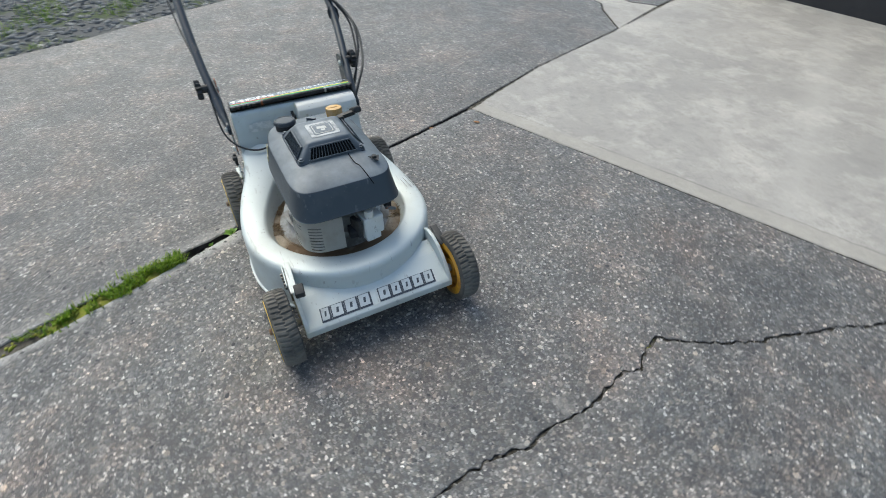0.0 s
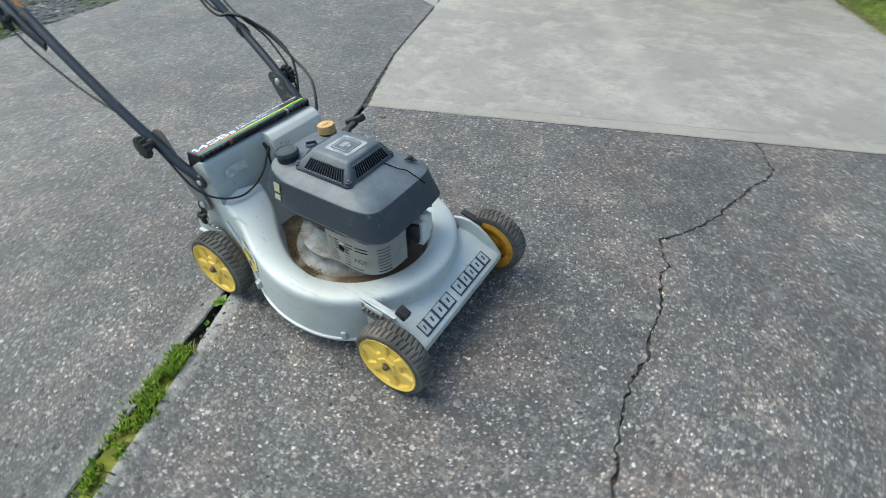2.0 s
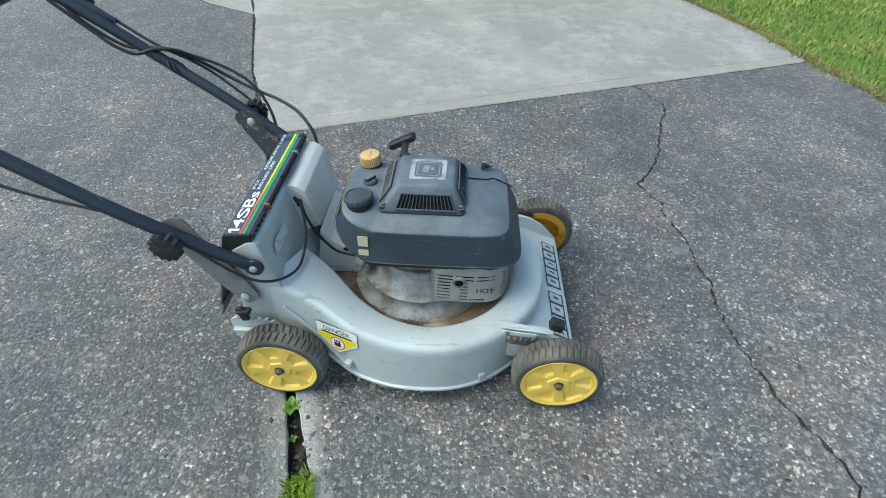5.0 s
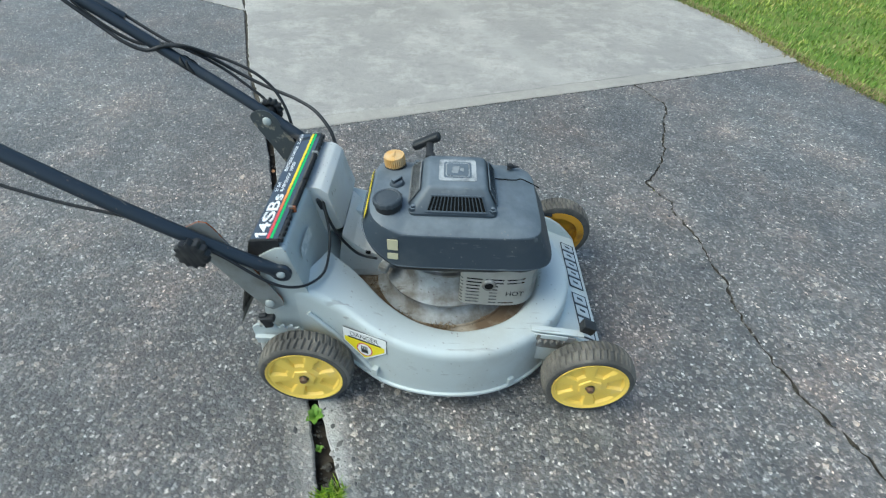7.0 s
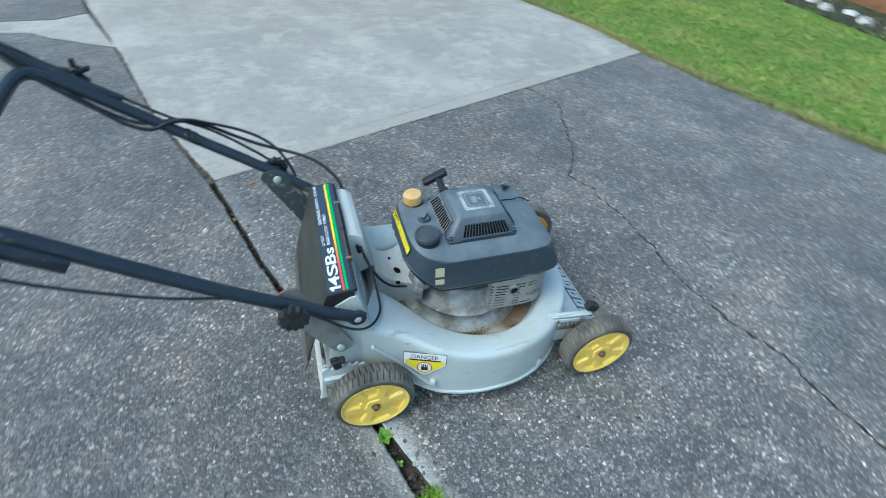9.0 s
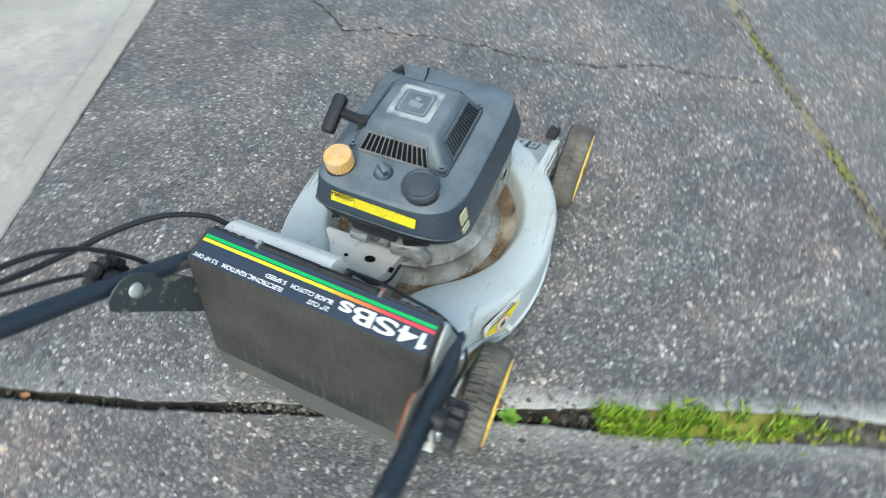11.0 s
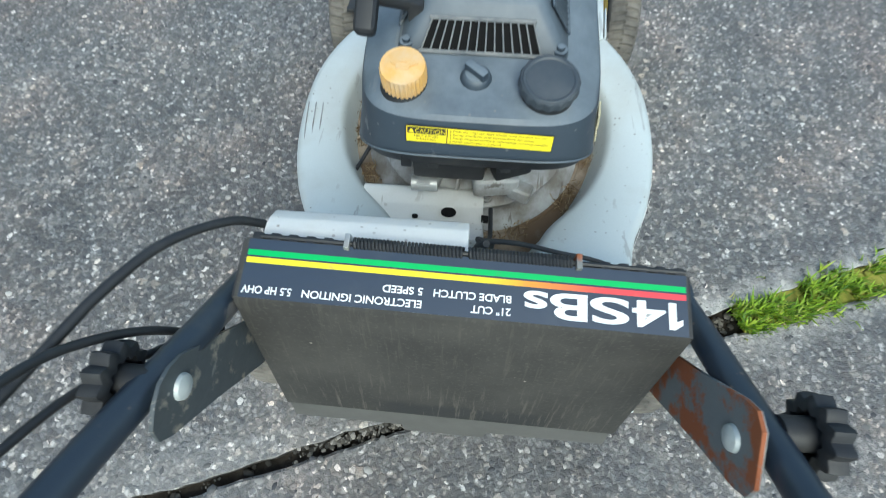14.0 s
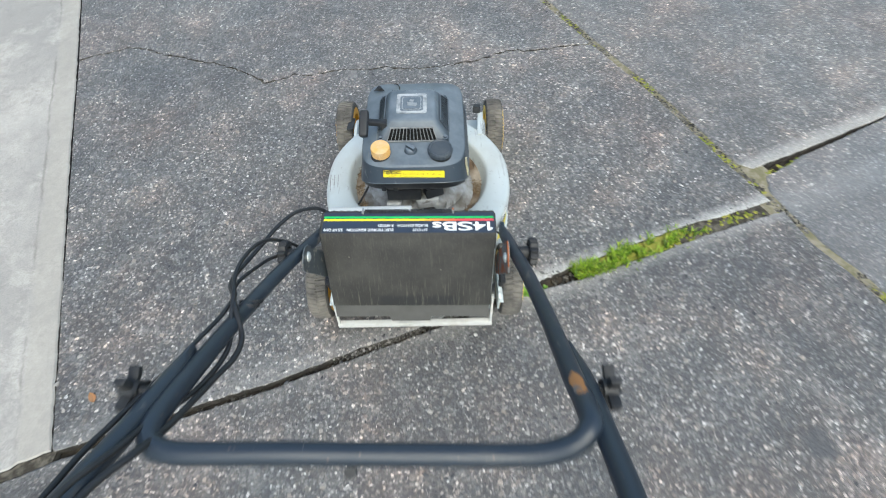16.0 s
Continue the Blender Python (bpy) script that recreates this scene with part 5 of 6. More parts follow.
for s in (-1, 1):
    def pinch(i, n):
        t = min(1.0, i / (0.12 * n))
        return (1.2 - 0.2 * t, 0.4 + 0.6 * t)
    up = part("upper_handle_tube", tube(UPPER[s], 0.0125, 14, 6, True, pinch), BLACK_TUBE, mower, "black enamelled upper handle tube")
    wing = []
    for k in range(5):
        wing.append(moved(box((0.010, 0.014, 0.026), (0, 0, 0.016), (0, 0, 0), 0.004), pose(0, 0, 0, 0, 72 * k, 0)))
    wing.append(lathe([(0, -0.010), (0.012, -0.010), (0.013, 0.006), (0.009, 0.010), (0, 0.010)], 16, (0, 0, 0), (90, 0, 0)))
    wing.append(lathe([(0, 0), (0.005, 0), (0.005, 0.03), (0, 0.03)], 10, (0, 0, 0), (90 if s > 0 else -90, 0, 0)))
    part("wing_knob", moved(join(*wing), pose(*((-0.806, 0.302, 0.690) if s > 0 else (-0.812, -0.266, 0.682)))), BLACK, up, "black five-lobed hand knob")
GRIP = [(-1.24, 0.258, 0.975), (-1.285, 0.248, 1.003), (-1.305, 0.215, 1.016), (-1.31, 0.12, 1.019), (-1.31, 0.02, 1.019), (-1.31, -0.10, 1.019), (-1.305, -0.178, 1.016), (-1.285, -0.210, 1.003), (-1.24, -0.220, 0.975)]
part("grip_bar", tube(GRIP, 0.0125, 12, 5), BLACK_TUBE, mower, "black grip bar")

# ---- cables ----
CABLES = [
    ([(-1.20, 0.240, 0.945), (-1.0, 0.262, 0.815), (-0.93, 0.263, 0.768), (-0.885, 0.245, 0.735), (-0.85, 0.240, 0.700), (-0.77, 0.236, 0.630), (-0.73, 0.231, 0.600), (-0.69, 0.235, 0.582), (-0.65, 0.250, 0.588), (-0.612, 0.268, 0.577), (-0.580, 0.288, 0.552), (-0.534, 0.303, 0.514), (-0.485, 0.297, 0.490), (-0.436, 0.283, 0.476), (-0.388, 0.267, 0.465), (-0.339, 0.244, 0.447), (-0.302, 0.214, 0.416), (-0.288, 0.196, 0.385)], 0.0042),
    ([(-1.20, 0.252, 0.955), (-1.0, 0.272, 0.828), (-0.93, 0.276, 0.780), (-0.885, 0.263, 0.742), (-0.85, 0.258, 0.710), (-0.79, 0.246, 0.648), (-0.715, 0.245, 0.596), (-0.655, 0.256, 0.590), (-0.612, 0.264, 0.583), (-0.58, 0.278, 0.565), (-0.54, 0.286, 0.547), (-0.512, 0.286, 0.535), (-0.485, 0.283, 0.522), (-0.457, 0.278, 0.503), (-0.43, 0.268, 0.474), (-0.405, 0.246, 0.425), (-0.392, 0.216, 0.350)], 0.0036),
    ([(-1.20, 0.262, 0.962), (-0.93, 0.296, 0.770), (-0.85, 0.294, 0.715), (-0.78, 0.283, 0.670), (-0.72, 0.276, 0.632), (-0.66, 0.268, 0.596), (-0.612, 0.267, 0.572), (-0.59, 0.280, 0.553), (-0.552, 0.289, 0.522), (-0.506, 0.282, 0.489), (-0.46, 0.270, 0.454), (-0.42, 0.250, 0.410), (-0.385, 0.222, 0.360)], 0.0034),
    ([(-1.2, -0.215, 0.925), (-1.013, -0.238, 0.772), (-0.83, -0.251, 0.637), (-0.655, -0.243, 0.539), (-0.504, -0.228, 0.478), (-0.416, -0.227, 0.412), (-0.34, -0.225, 0.341), (-0.295, -0.200, 0.305), (-0.264, -0.151, 0.290), (-0.259, -0.099, 0.299), (-0.264, -0.052, 0.327), (-0.282, -0.008, 0.368)], 0.0028),
    ([(-0.280, -0.008, 0.366), (-0.272, -0.022, 0.340), (-0.257, -0.026, 0.298), (-0.236, -0.026, 0.260), (-0.209, -0.028, 0.233), (-0.170, -0.028, 0.222)], 0.0030),
    ([(-0.225, 0.205, 0.245), (-0.190, 0.208, 0.222), (-0.165, 0.199, 0.203), (-0.138, 0.188, 0.190), (-0.100, 0.173, 0.180), (-0.055, 0.155, 0.182), (-0.030, 0.140, 0.195)], 0.0030),
]
for pts, r in CABLES:
    part("cable", tube(pts, r, 12, 7), CABLE, mower, "thin black control cable")
part("cable_boot", lathe([(0, 0), (0.0055, 0), (0.005, 0.02), (0.0035, 0.028), (0, 0.028)], 10, (-0.283, -0.010, 0.352), (12, -14, 0)), BLACK, mower)
for at in ((-0.606, 0.2515, 0.541), (-0.618, 0.2525, 0.549)):
    part("cable_tie", lathe([(0.0165, -0.003), (0.019, -0.003), (0.019, 0.003), (0.0165, 0.003)], 16, at, (0, 57, 0)), BLACK, mower)

# ---- engine ----
block = [lathe([(0, 0.150), (0.166, 0.150), (0.166, 0.154), (0.158, 0.160), (0.147, 0.165), (0.140, 0.172), (0.137, 0.184), (0.138, 0.189), (0.143, 0.191), (0.144, 0.1965), (0.139, 0.200), (0.120, 0.203), (0.111, 0.210), (0.106, 0.226), (0.104, 0.31), (0, 0.31)], 64, (-0.012, 0, 0))]
# cooling fins under the shroud
for k in range(3):
    z = 0.260 + 0.014 * k
    block.append(lathe([(0.100, z), (0.1185, z), (0.1185, z + 0.0045), (0.100, z + 0.0045)], 48, (-0.012, 0, 0)))
# webs and bolt bosses on the flange
for k in range(4):
    a = radians(158 + 13 * k)
    block.append(box((0.030, 0.005, 0.020), (-0.012 + 0.117 * math.cos(a), 0.117 * math.sin(a), 0.209), (0, 24, math.degrees(a)), 0.0015, 1))
for k in range(2):
    a = radians(164 + 26 * k)
    block.append(lathe([(0, 0), (0.0085, 0), (0.0085, 0.007), (0.0055, 0.007), (0.0055, 0.012), (0, 0.012)], 10, (-0.012 + 0.131 * math.cos(a), 0.131 * math.sin(a), 0.198)))
block.append(box((0.10, 0.09, 0.08), (0.105, -0.075, 0.245), (0, 0, 0), 0.01))
engine = part("engine", join(*block), CAST, mower, "soiled cast-aluminium engine block")
part("sump_ring", lathe([(0.1665, 0.150), (0.1690, 0.153), (0.1665, 0.156)], 48, (-0.012, 0, 0)), RUSTPAN, engine)
part("pipe_fitting", join(box((0.026, 0.020, 0.016), (-0.146, 0.062, 0.250), (0, 0, 0), 0.004), lathe([(0, 0), (0.010, 0), (0.010, 0.034), (0, 0.034)], 14, (-0.152, 0.044, 0.248), (-90, 0, 0))), ZINC, engine, "grey metal pipe fitting")
part("throttle_plate", join(box((0.05, 0.09, 0.040), (-0.128, 0.030, 0.282), (0, 0, 0), 0.006), box((0.04, 0.05, 0.03), (-0.125, -0.045, 0.275), (0, 10, 20), 0.006)), BLACK, engine)
part("governor_cover", join(box((0.040, 0.060, 0.030), (-0.136, -0.030, 0.244), (0, 12, 8), 0.008, 3), box((0.022, 0.030, 0.022), (-0.148, -0.065, 0.236), (0, 10, -20), 0.006, 3), lathe([(0, 0), (0.009, 0), (0.008, 0.014), (0, 0.016)], 12, (-0.140, -0.008, 0.252))), CAST, engine, "soiled cast governor cover")
carb = join(box((0.055, 0.058, 0.060), (0.178, 0.048, 0.248), (0, 0, 8), 0.008, 3), box((0.030, 0.044, 0.022), (0.190, 0.046, 0.212), (0, 0, 8), 0.006), lathe([(0, 0), (0.012, 0), (0.012, 0.02), (0, 0.02)], 14, (0.200, 0.040, 0.282)))
part("carburettor", carb, SILVER_DULL, engine, "light grey carburettor cover")
part("carburettor_link", join(box((0.03, 0.03, 0.03), (0.182, 0.000, 0.235), (0, 20, 0), 0.005), box((0.035, 0.014, 0.055), (0.190, 0.006, 0.252), (0, 0, 20), 0.004)), BLACK, engine)
part("plug_boot", box((0.02, 0.02, 0.024), (0.140, 0.115, 0.262), (0, 0, 0), 0.004), BLACK, engine)
part("spark_lead", tube([(0.17, 0.10, 0.27), (0.165, 0.125, 0.255), (0.14, 0.135, 0.235)], 0.005, 8), RUST, engine)


def guard_mesh():
    """Slotted sheet wrapped round the hot side, its slots cut through."""
    plan = curve_points([(0.022, -0.096, 0), (0.020, -0.128, 0), (0.034, -0.134, 0), (0.075, -0.137, 0), (0.125, -0.137, 0), (0.160, -0.128, 0), (0.184, -0.102, 0), (0.193, -0.065, 0), (0.195, -0.030, 0)], 10)
    cum = [0.0]
    for p, q in zip(plan, plan[1:]):
        cum.append(cum[-1] + (q - p).length)

    def at(s, z):
        for k in range(len(plan) - 1):
            if s <= cum[k + 1]:
                break
        t = (s - cum[k]) / (cum[k + 1] - cum[k])
        p = plan[k] + (plan[k + 1] - plan[k]) * t
        return Vector((p.x, p.y, z))
    total = cum[-1]
    cols = [total * k / 120 for k in range(121)]
    rows = [0.199, 0.202, 0.206, 0.2095, 0.216, 0.2195, 0.226, 0.2295, 0.236, 0.2395, 0.246, 0.2495, 0.256, 0.2595, 0.266, 0.2695, 0.276, 0.2795, 0.286, 0.300, 0.322]
    slots = []
    bm = bmesh.new()
    grid = [[bm.verts.new(at(s, z)) for s in cols] for z in rows]
    for j in range(len(rows) - 1):
        for i in range(120):
            s = cols[i]
            cut = False
            if j in (2, 4, 6, 8, 10, 12, 14, 16):
                cut = 0.030 < s < 0.039 or 0.047 < s < 0.074 or 0.096 < s < 0.112 or 0.192 < s < 0.228
                if j in (14, 16):
                    cut = cut or 0.047 < s < 0.080 or 0.086 < s < 0.125 or 0.132 < s < 0.170
                if j == 2:
                    cut = cut or 0.118 < s < 0.150
            if not cut:
                bm.faces.new((grid[j][i], grid[j][i + 1], grid[j + 1][i + 1], grid[j + 1][i]))
    return bm


bmg = guard_mesh()
bmesh.ops.solidify(bmg, geom=bmg.faces[:], thickness=0.0015)
guard = part("muffler_guard", bmg, GUARD, mower, "pale slotted heat guard, soiled with rust")
words_part("HOT", 0.038, 0.014, axes((0.1180, -0.1380, 0.2325), (1, 0.07, 0), (0, 0, 1)) @ Matrix.Translation((0, 0, 0.0022)), INK, guard, 0.01)
part("muffler", join(box((0.11, 0.050, 0.075), (0.090, -0.100, 0.255), (0, 0, 0), 0.015, 3)), VOID, engine, "dark muffler inside its guard")
part("exhaust_ring", lathe([(0.0095, 0.0), (0.0155, 0.0), (0.0160, 0.003), (0.0135, 0.007), (0.0095, 0.007), (0.009, 0.0)], 20, (0.080, -0.1345, 0.2615), (90, 0, 0)), CAST, guard, "round grey exhaust outlet")
part("exhaust_bore", lathe([(0, 0), (0.0105, 0), (0.0105, 0.0055), (0, 0.0055)], 16, (0.080, -0.1355, 0.2615), (90, 0, 0)), VOID, guard)


# ---- engine shroud ----
def outline(xf, xr, hy, n=96):
    """The shroud's plan: a rounded box from xr to xf, rounder at the rear."""
    pts = []
    for k in range(n):
        a = 2 * math.pi * (k + 0.5) / n
        c, s = math.cos(a), math.sin(a)
        ex = 0.30 if c > 0 else 0.44
        pts.append((math.copysign(abs(c) ** ex, c) * (xf if c > 0 else -xr), math.copysign(abs(s) ** (0.30 if c > 0 else 0.44), s) * hy))
    return pts


def shroud_ring(xf, xr, hy, zf, zr, zs=None):
    """One level of the shroud: its heights at the front, the rear and the sides."""
    out = []
    for x, y in outline(xf, xr, hy):
        zside = (zf + zr) / 2 if zs is None else zs
        wf, wr = max(0.0, x / xf * 5.0 - 4.0), max(0.0, x / xr * 2.6 - 1.6)
        out.append((x, y, zside + wf * (zf - zside) + wr * (zr - zside)))
    return out


def shroud_mesh():
    rows = ((0.200, -0.178, 0.134, 0.311, 0.363, 0.308), (0.207, -0.185, 0.140, 0.311, 0.365, 0.308), (0.2100, -0.1885, 0.1430, 0.3165, 0.3695, 0.314), (0.1975, -0.1870, 0.1385, 0.343, 0.3750, 0.340),
            (0.1840, -0.1815, 0.1335, 0.3725, 0.3825, 0.368), (0.1805, -0.1745, 0.1318, 0.3800, 0.4010, 0.3835), (0.1785, -0.1722, 0.1302, 0.3830, 0.4055, 0.3862), (0.173, -0.1670, 0.1265, 0.3862, 0.4085, 0.3890),
            (0.13, -0.145, 0.10, 0.4000, 0.4115, 0.4010), (0.09, -0.10, 0.07, 0.409, 0.4130, 0.410))
    return loft([shroud_ring(*r) for r in rows])


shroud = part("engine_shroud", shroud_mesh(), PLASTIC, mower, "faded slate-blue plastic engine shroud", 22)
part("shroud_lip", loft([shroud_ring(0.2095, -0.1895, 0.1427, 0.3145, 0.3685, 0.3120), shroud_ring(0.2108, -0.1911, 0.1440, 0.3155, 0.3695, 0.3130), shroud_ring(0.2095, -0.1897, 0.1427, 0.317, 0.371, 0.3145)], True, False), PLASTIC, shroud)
# lower cowl, set back under the shroud's rear edge
part("lower_cowl", loft([shroud_ring(0.172, -0.158, 0.116, 0.290, 0.326, 0.285), shroud_ring(0.187, -0.1765, 0.131, 0.296, 0.333, 0.292), shroud_ring(0.193, -0.1845, 0.1375, 0.305, 0.346, 0.300), shroud_ring(0.195, -0.1870, 0.1400, 0.316, 0.370, 0.314)]), BLACK, shroud, "black plastic lower cowl")
for y in (-0.035, 0.045, 0.075):
    part("cowl_rib", box((0.008, 0.012, 0.028), (-0.179, y, 0.350), (0, 8, 0), 0.002), BLACK, shroud)


def frustum(x0, x1, y0, y1, z0, X0, X1, Y0, Y1, z1, r=0.012):
    def ring(a, b2, c2, d2, z, r):
        pts = []
        for cx, cy, st in ((b2 - r, d2 - r, 0), (a + r, d2 - r, 90), (a + r, c2 + r, 180), (b2 - r, c2 + r, 270)):
            for k in range(5):
                q = radians(st + 22.5 * k)
                pts.append((cx + r * math.cos(q), cy + r * math.sin(q), z))
        return pts
    m = 0.9
    mix = lambda a, b2: a + (b2 - a) * m
    return loft([ring(x0, x1, y0, y1, z0 - 0.012, r), ring(x0, x1, y0, y1, z0, r), ring(x0 + 0.002, x1 - 0.002, y0 + 0.002, y1 - 0.002, z0 + 0.003, r), ring(mix(x0, X0), mix(x1, X1), mix(y0, Y0), mix(y1, Y1), z0 + (z1 - z0) * m, r * 0.9),
                 ring(X0 + 0.002, X1 - 0.002, Y0 + 0.002, Y1 - 0.002, z1 - 0.001, r * 0.8), ring(X0 + 0.008, X1 - 0.008, Y0 + 0.008, Y1 - 0.008, z1, r * 0.6)])


BX0, BX1, BY0, BY1, BZ0 = -0.092, 0.086, -0.090, 0.090, 0.409
TX0, TX1, TY0, TY1, BZ1 = -0.056, 0.061, -0.055, 0.059, 0.452
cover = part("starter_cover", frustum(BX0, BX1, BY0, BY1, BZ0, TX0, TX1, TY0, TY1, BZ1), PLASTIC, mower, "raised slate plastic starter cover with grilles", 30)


def grille(o, x_dir, up, w_low, w_top, height, count, mat=PLASTIC):
    """Dark slots with ribs between, on a sloping face."""
    m = axes(o, x_dir, up)
    part("grille_opening", plate([m @ Vector(p) for p in ((-w_low / 2, 0.004, 0.0008), (w_low / 2, 0.004, 0.0008), (w_top / 2, height, 0.0008), (-w_top / 2, height, 0.0008))], 0.0008), VOID, cover, "dark grille opening", 0)
    for k in range(count + 1):
        u = (k / count - 0.5)
        a, b2 = m @ Vector((u * w_low, 0.003, 0.0012)), m @ Vector((u * w_top, height + 0.001, 0.0012))
        mid = (a + b2) / 2
        rib = box(((b2 - a).length, 0.0018, 0.0030), (0, 0, 0), (0, 0, 0), 0.0006, 1)
        part("grille_rib", moved(rib, axes(mid, b2 - a, m.to_3x3() @ Vector((1, 0, 0)))), mat, cover)
    for v, w in ((0.002, w_low + 0.006), (height + 0.002, w_top + 0.006)):
        part("grille_frame", moved(box((w, 0.004, 0.0026), (0, v, 0.0012), (0, 0, 0), 0.0008, 1), m), mat, cover)


slope = (BZ1 - BZ0)
grille((0.004, BY0, BZ0 + 0.004), (1, 0, 0), (0, TY0 - BY0, slope), 0.118, 0.098, 0.032, 15)
grille((0.004, BY1, BZ0 + 0.004), (-1, 0, 0), (0, TY1 - BY1, slope), 0.118, 0.098, 0.031, 15)
grille((BX1, 0.002, BZ0 + 0.004), (0, 1, 0), (TX1 - BX1, 0, slope), 0.124, 0.102, 0.031, 15)
grille((BX0, 0.002, BZ0 + 0.004), (0, -1, 0), (TX0 - BX0, 0, slope), 0.124, 0.102, 0.032, 13, worn("dusty_rib", (0.17, 0.175, 0.175), (0.08, 0.09, 0.10), 0.7, 0.0, 40.0, 0.45, 0.7))
for x, y in ((BX0 + 0.010, BY0 + 0.010), (BX1 - 0.010, BY0 + 0.010), (BX0 + 0.010, BY1 - 0.010), (BX1 - 0.010, BY1 - 0.010)):
    part("cover_screw", join(lathe([(0, 0), (0.0085, 0), (0.0075, 0.010), (0, 0.010)], 14, (x, y, BZ0 - 0.001)), lathe([(0, 0.010), (0.0045, 0.010), (0.004, 0.014), (0, 0.0145)], 10, (x, y, BZ0 - 0.001))), PLASTIC, cover)
# badge: a worn silver square with a dark rounded inset, no emblem
bx, by, bz = 0.005, 0.003, BZ1 + 0.0004


def rounded(w, h, r, n=5):
    pts = []
    for cx, cy, st in ((w - r, h - r, 0), (-w + r, h - r, 90), (-w + r, -h + r, 180), (w - r, -h + r, 270)):
        for k in range(n):
            q = radians(st + 90 * k / (n - 1))
            pts.append((cx + r * math.cos(q), cy + r * math.sin(q)))
    return pts


for nm, w, r, z, mat, lb in (("badge", 0.038, 0.006, 0.0006, worn("badge_rubbed", (0.46, 0.47, 0.47), (0.10, 0.115, 0.125), 0.5, 0.1, 26.0, 0.46, 0.66), "worn silver badge square"), ("badge_field", 0.0285, 0.006, 0.0010, PLASTIC, ""),
                             ("badge_ring", 0.0245, 0.006, 0.0014, ZINC, "silver rounded badge line"), ("badge_inset", 0.0222, 0.005, 0.0018, PLASTIC, "")):
    part(nm, loft([[(bx + x, by + y, bz) for x, y in rounded(w, w, r)], [(bx + x, by + y, bz + z) for x, y in rounded(w, w, r)]]), mat, cover, lb, 0)
part("badge_mark", join(*[plate([(bx + p[0], by + p[1], bz + 0.0022) for p in q], 0.0004) for q in (((-0.013, -0.012), (0.0, -0.014), (0.004, 0.012), (-0.010, 0.010)), ((0.004, -0.004), (0.012, -0.006), (0.013, 0.004), (0.006, 0.006)))]), ZINC, cover, "plain silver badge mark", 0)

# seam, notch, caps, starter grip
part("shroud_seam", tube([(0.088, 0.040, 0.4095), (0.130, 0.042, 0.4062), (0.150, 0.050, 0.4030), (0.192, 0.066, 0.372)], 0.0014, 6, 5), VOID, shroud)
part("choke_notch", join(plate([(0.118, 0.082, 0.4072), (0.146, 0.100, 0.4042), (0.120, 0.112, 0.4052)], 0.002), lathe([(0, 0), (0.007, 0), (0.006, 0.006), (0, 0.007)], 12, (0.126, 0.096, 0.4050))), BLACK, shroud, "dark triangular notch with a stud")


def ribbed(r, h, ribs, depth, top=0.003):
    n = ribs * 6
    rings = []
    for z, f, d in ((0, 1.0, 1), (h - top, 1.0, 1), (h - top * 0.4, 0.975, 0.6), (h, 0.93, 0), (h - 0.0006, 0.80, 0), (h, 0.74, 0), (h, 0.0001, 0)):
        rings.append([((r * f - depth * d * (0.5 - 0.5 * math.cos(2 * math.pi * ribs * k / n))) * math.cos(2 * math.pi * k / n), (r * f - depth * d * (0.5 - 0.5 * math.cos(2 * math.pi * ribs * k / n))) * math.sin(2 * math.pi * k / n), z) for k in range(n)])
    return loft(rings)


part("oil_cap", moved(ribbed(0.0235, 0.022, 30, 0.0018), pose(-0.131, 0.077, 0.4150, 0, -6, 0)), CAP_YELLOW, shroud, "faded yellow ribbed oil cap")
oil = axes((-0.1333, 0.077, 0.4370), (0, -1, 0), (1, 0, 0.1))
part("oil_symbol", join(*[moved(b3, oil) for b3 in (box((0.013, 0.007, 0.0016), (0.0, -0.002, 0.0006), (0, 0, 0), 0.0006, 1), box((0.012, 0.0016, 0.0016), (0.010, 0.0, 0.0006), (0, 0, 24), 0.0005, 1), box((0.006, 0.0015, 0.0016), (-0.009, 0.001, 0.0006), (0, 0, -30), 0.0005, 1),
                                                    box((0.008, 0.0014, 0.0016), (0.0, 0.004, 0.0006), (0, 0, 0), 0.0005, 1))]), CAP_YELLOW, shroud, "moulded oil-can sign")
part("oil_neck", lathe([(0, 0), (0.026, 0), (0.022, 0.008), (0, 0.008)], 28, (-0.130, 0.077, 0.4055)), BLACK, shroud)
part("fuel_cap", moved(join(ribbed(0.0305, 0.010, 16, 0.0014, 0.0030), lathe([(0.0225, 0.0095), (0.0245, 0.0112), (0.0265, 0.0112), (0.0280, 0.0095)], 36)), pose(-0.133, -0.067, 0.4205, 0, -5, 0)), worn("dusty_black_cap", (0.045, 0.055, 0.066), (0.085, 0.09, 0.095), 0.45, 0.0, 18.0, 0.45, 0.8, 300.0, 0.1), shroud, "black round fuel cap")
part("fuel_neck", lathe([(0, 0), (0.0275, 0), (0.0275, 0.026), (0, 0.026)], 30, (-0.132, -0.067, 0.3955)), BLACK, shroud)
part("primer_knob", join(lathe([(0, 0), (0.0175, 0), (0.0165, 0.006), (0.0145, 0.0105), (0.011, 0.0135), (0, 0.0145)], 24, (-0.121, 0.005, 0.406)), box((0.026, 0.0095, 0.014), (-0.121, 0.005, 0.420), (0, 0, 50), 0.0025)), PLASTIC, shroud, "small slate turn knob")
GX, GY, GZ = -0.064, 0.119, 0.449
grip = join(box((0.068, 0.023, 0.018), (GX, GY, GZ), (0, -28, -3), 0.008, 3), box((0.016, 0.046, 0.013), (GX + 0.008, GY - 0.028, GZ - 0.004), (8, 0, 0), 0.005), box((0.022, 0.018, 0.034), (GX + 0.010, GY - 0.048, GZ - 0.018), (0, 0, 0), 0.006))
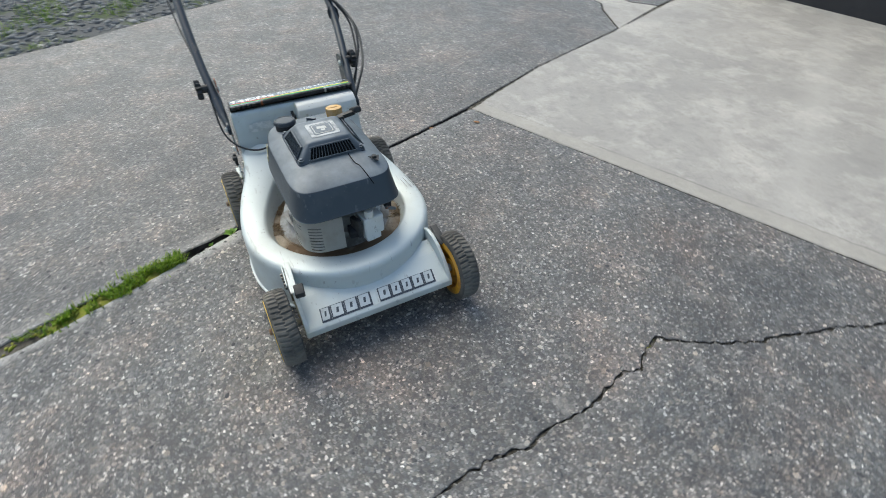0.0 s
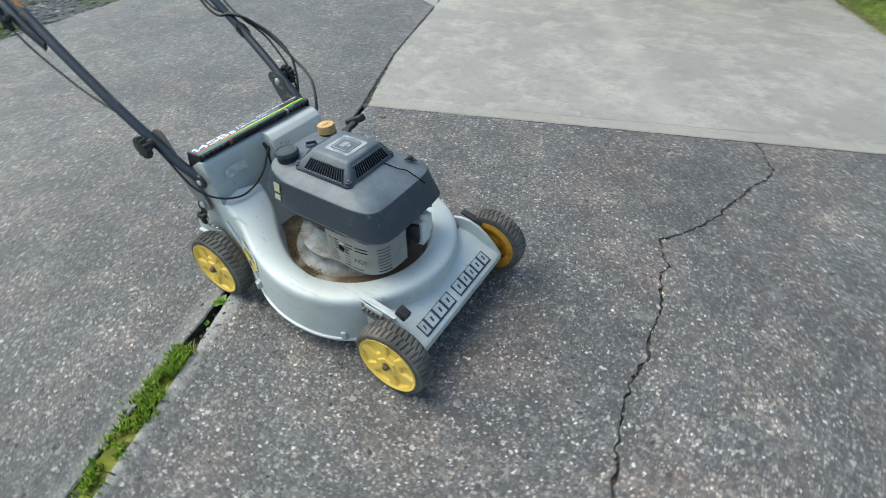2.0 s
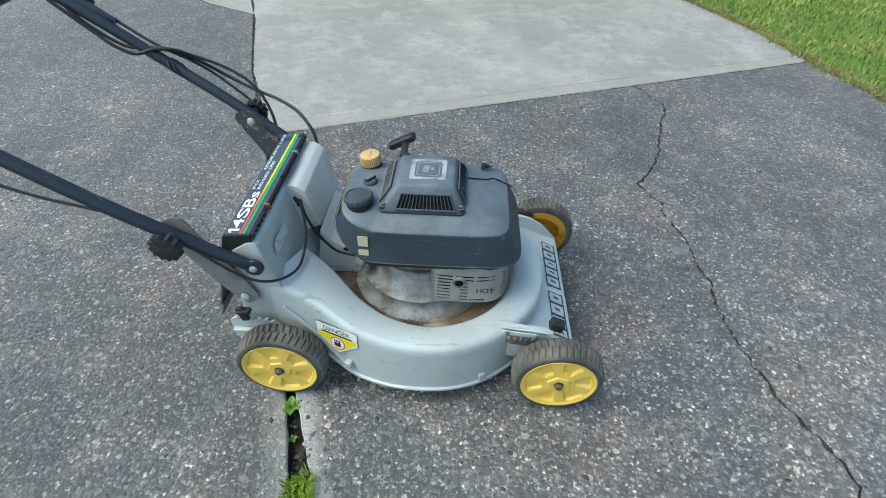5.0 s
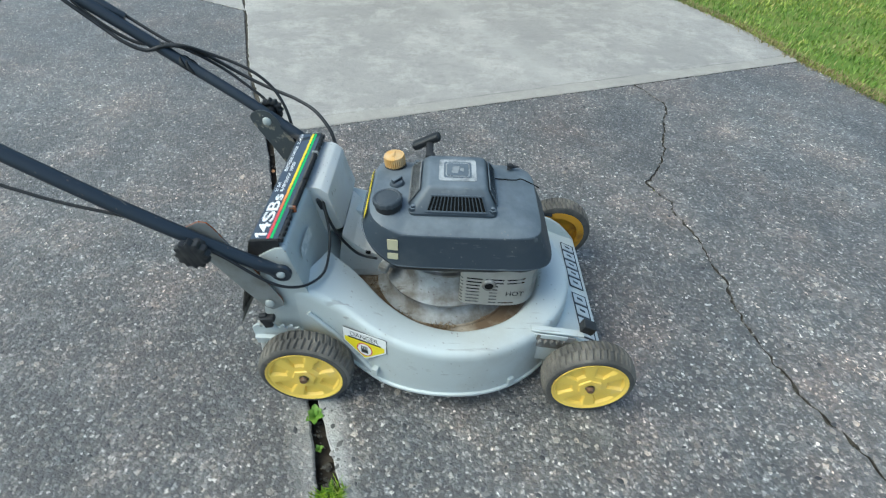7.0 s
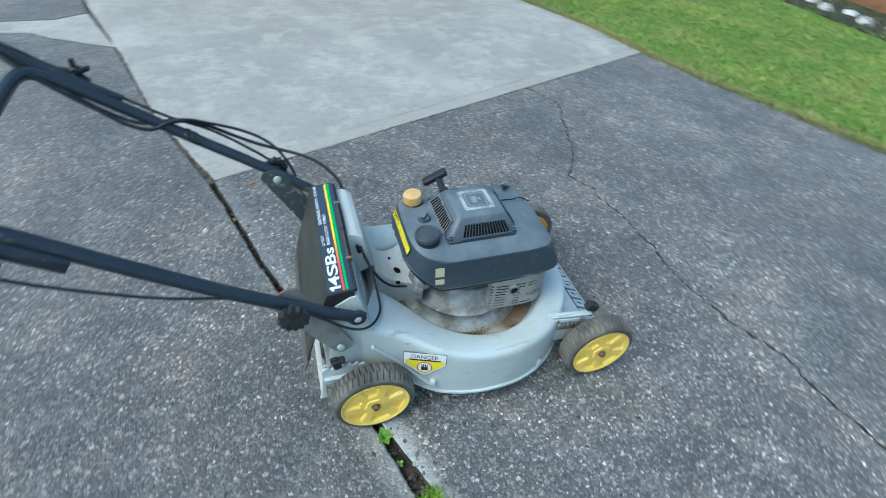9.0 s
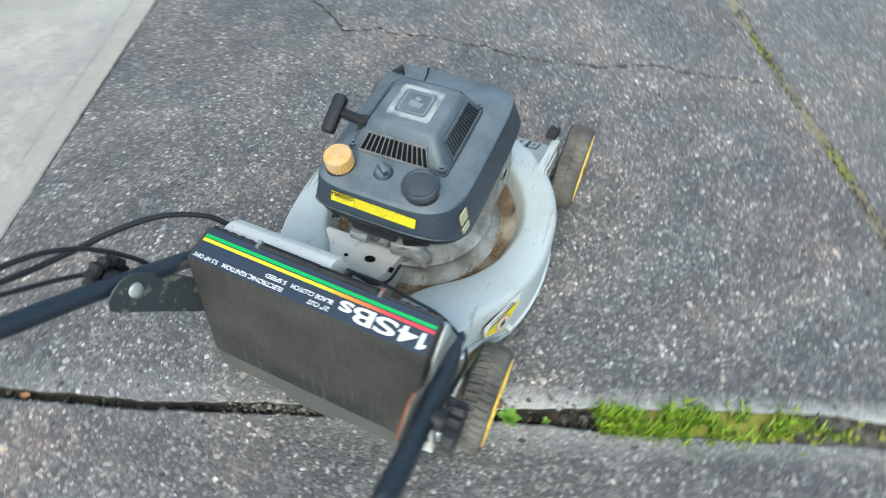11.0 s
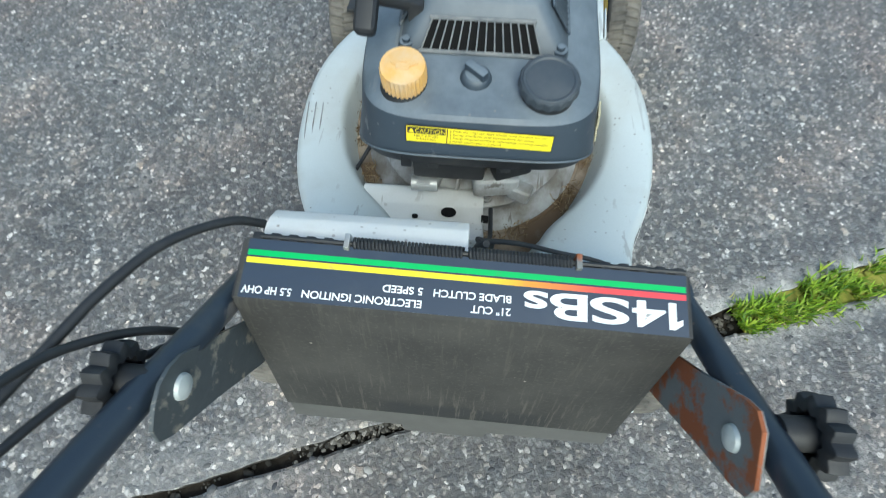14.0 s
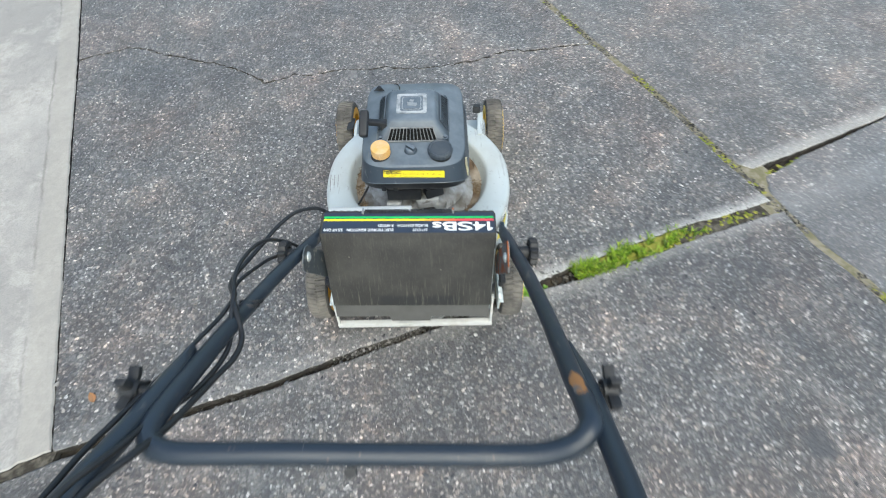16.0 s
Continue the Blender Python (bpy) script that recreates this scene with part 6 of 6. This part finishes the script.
part("starter_grip", grip, BLACK, mower, "black T-shaped starter grip")
for low, high, y0, y1 in ((0.351, 0.3745, -0.1345, -0.1310), (0.330, 0.343, -0.1382, -0.1360)):
    part("sticker", plate([(-0.130, y1, high), (-0.130, y0, low), (-0.109, y0 - 0.0020, low), (-0.109, y1 - 0.0020, high)], 0.002), worn("yellowed_sticker", (0.50, 0.46, 0.30), (0.35, 0.33, 0.24), 0.5), shroud, "yellowed sticker", 0)

# ---- labels ----
cm = axes((-0.1822, 0.0715, 0.3848), (0, -1, -0.028), (0.0066, 0, 0.0163))
CMS = cm @ Matrix.Diagonal((0.985, 0.90, 1, 1))
caution = part("caution_label", plate([CMS @ Vector(p) for p in ((0, 0, 0.0012), (0.150, 0, 0.0012), (0.150, 0.019, 0.0012), (0, 0.019, 0.0012))], 0.001), LABEL_YELLOW, mower, "yellow printed caution label", 0)
quad(CMS, -0.0010, -0.0010, 0.1510, 0.0200, INK, caution, "label_border", "", 0.0008)
quad(CMS, 0.001, 0.0105, 0.0405, 0.0182, INK, caution, "label_band", "", 0.0016)
words_part("CAUTION", 0.031, 0.0052, CMS @ Matrix.Translation((0.009, 0.0118, 0.0018)), LABEL_YELLOW, caution)
part("warning_sign", plate([CMS @ Vector(p) for p in ((0.002, 0.0118, 0.0020), (0.008, 0.0118, 0.0020), (0.005, 0.0172, 0.0020))], 0.0003), LABEL_YELLOW, caution, "", 0)
words_part("HELP AVOID", 0.025, 0.0031, CMS @ Matrix.Translation((0.008, 0.0062, 0.0012)), INK, caution)
words_part("INJURIES", 0.021, 0.0031, CMS @ Matrix.Translation((0.010, 0.0018, 0.0012)), INK, caution)
quad(CMS, 0.0415, 0.0005, 0.0425, 0.0185, INK, caution, "label_line", "", 0.0016)
for k, (words, wide) in enumerate((("Pick up objects that blade may hit and throw", 0.096), ("Keep children and bystanders far away", 0.084), ("Stop engine before adjusting cutting height", 0.098), ("Read operator's manual", 0.050))):
    words_part(words, wide, 0.0032, CMS @ Matrix.Translation((0.048, 0.0145 - 0.0043 * k, 0.0012)), INK, caution)
    part("label_dot", lathe([(0, 0), (0.0007, 0), (0.0007, 0.0004), (0, 0.0004)], 8, CMS @ Vector((0.0455, 0.0158 - 0.0043 * k, 0.0013)), (0, -69, 0)), INK, caution)

dm = axes((-0.2230, -0.2180, 0.124), (0.935, -0.35, 0), (0.0, 0.080, 1.0)) @ Matrix.Diagonal((1.0, 1.02, 1.0, 1.0))
shape = [(0.050, 0.0), (0.100, 0.040), (0.100, 0.078), (0.0, 0.078), (0.0, 0.040)]
danger = part("danger_label", plate([dm @ Vector((x, y, 0.0016)) for x, y in shape], 0.0012), WHITE, mower, "white and yellow shield-shaped danger label", 0)
edge = [(0.050, -0.0018), (0.1012, 0.0394), (0.1012, 0.0790), (-0.0012, 0.0790), (-0.0012, 0.0394)]
part("label_border", plate([dm @ Vector((x, y, 0.0010)) for x, y in edge], 0.0008), INK, danger, "thin black border", 0)
field = [(0.050, 0.005), (0.096, 0.042), (0.096, 0.054), (0.004, 0.054), (0.004, 0.042)]
part("label_field", plate([dm @ Vector((x, y, 0.0022)) for x, y in field], 0.0004), LABEL_YELLOW, danger, "", 0)
words_part("DANGER", 0.064, 0.013, dm @ Matrix.Translation((0.018, 0.060, 0.0017)), INK, danger)
quad(dm, 0.012, 0.0535, 0.088, 0.0575, INK, danger, "label_line", "", 0.0022)
ringm = dm @ Matrix.Translation((0.050, 0.031, 0.0021))
part("sign_ring", moved(lathe([(0, 0), (0.0185, 0), (0.0185, 0.0004), (0, 0.0004)], 28), ringm), RED, danger)
part("sign_disc", moved(lathe([(0, 0), (0.0160, 0), (0.0160, 0.0007), (0, 0.0007)], 28), ringm), WHITE, danger)
part("sign_mark", moved(join(box((0.016, 0.010, 0.0004), (0, -0.004, 0.0009)), *[box((0.0022, 0.012, 0.0004), (-0.006 + 0.004 * k, 0.005, 0.0009), (0, 0, 8 - 4 * k)) for k in range(4)]), ringm), INK, danger, "black printed warning mark", 0)
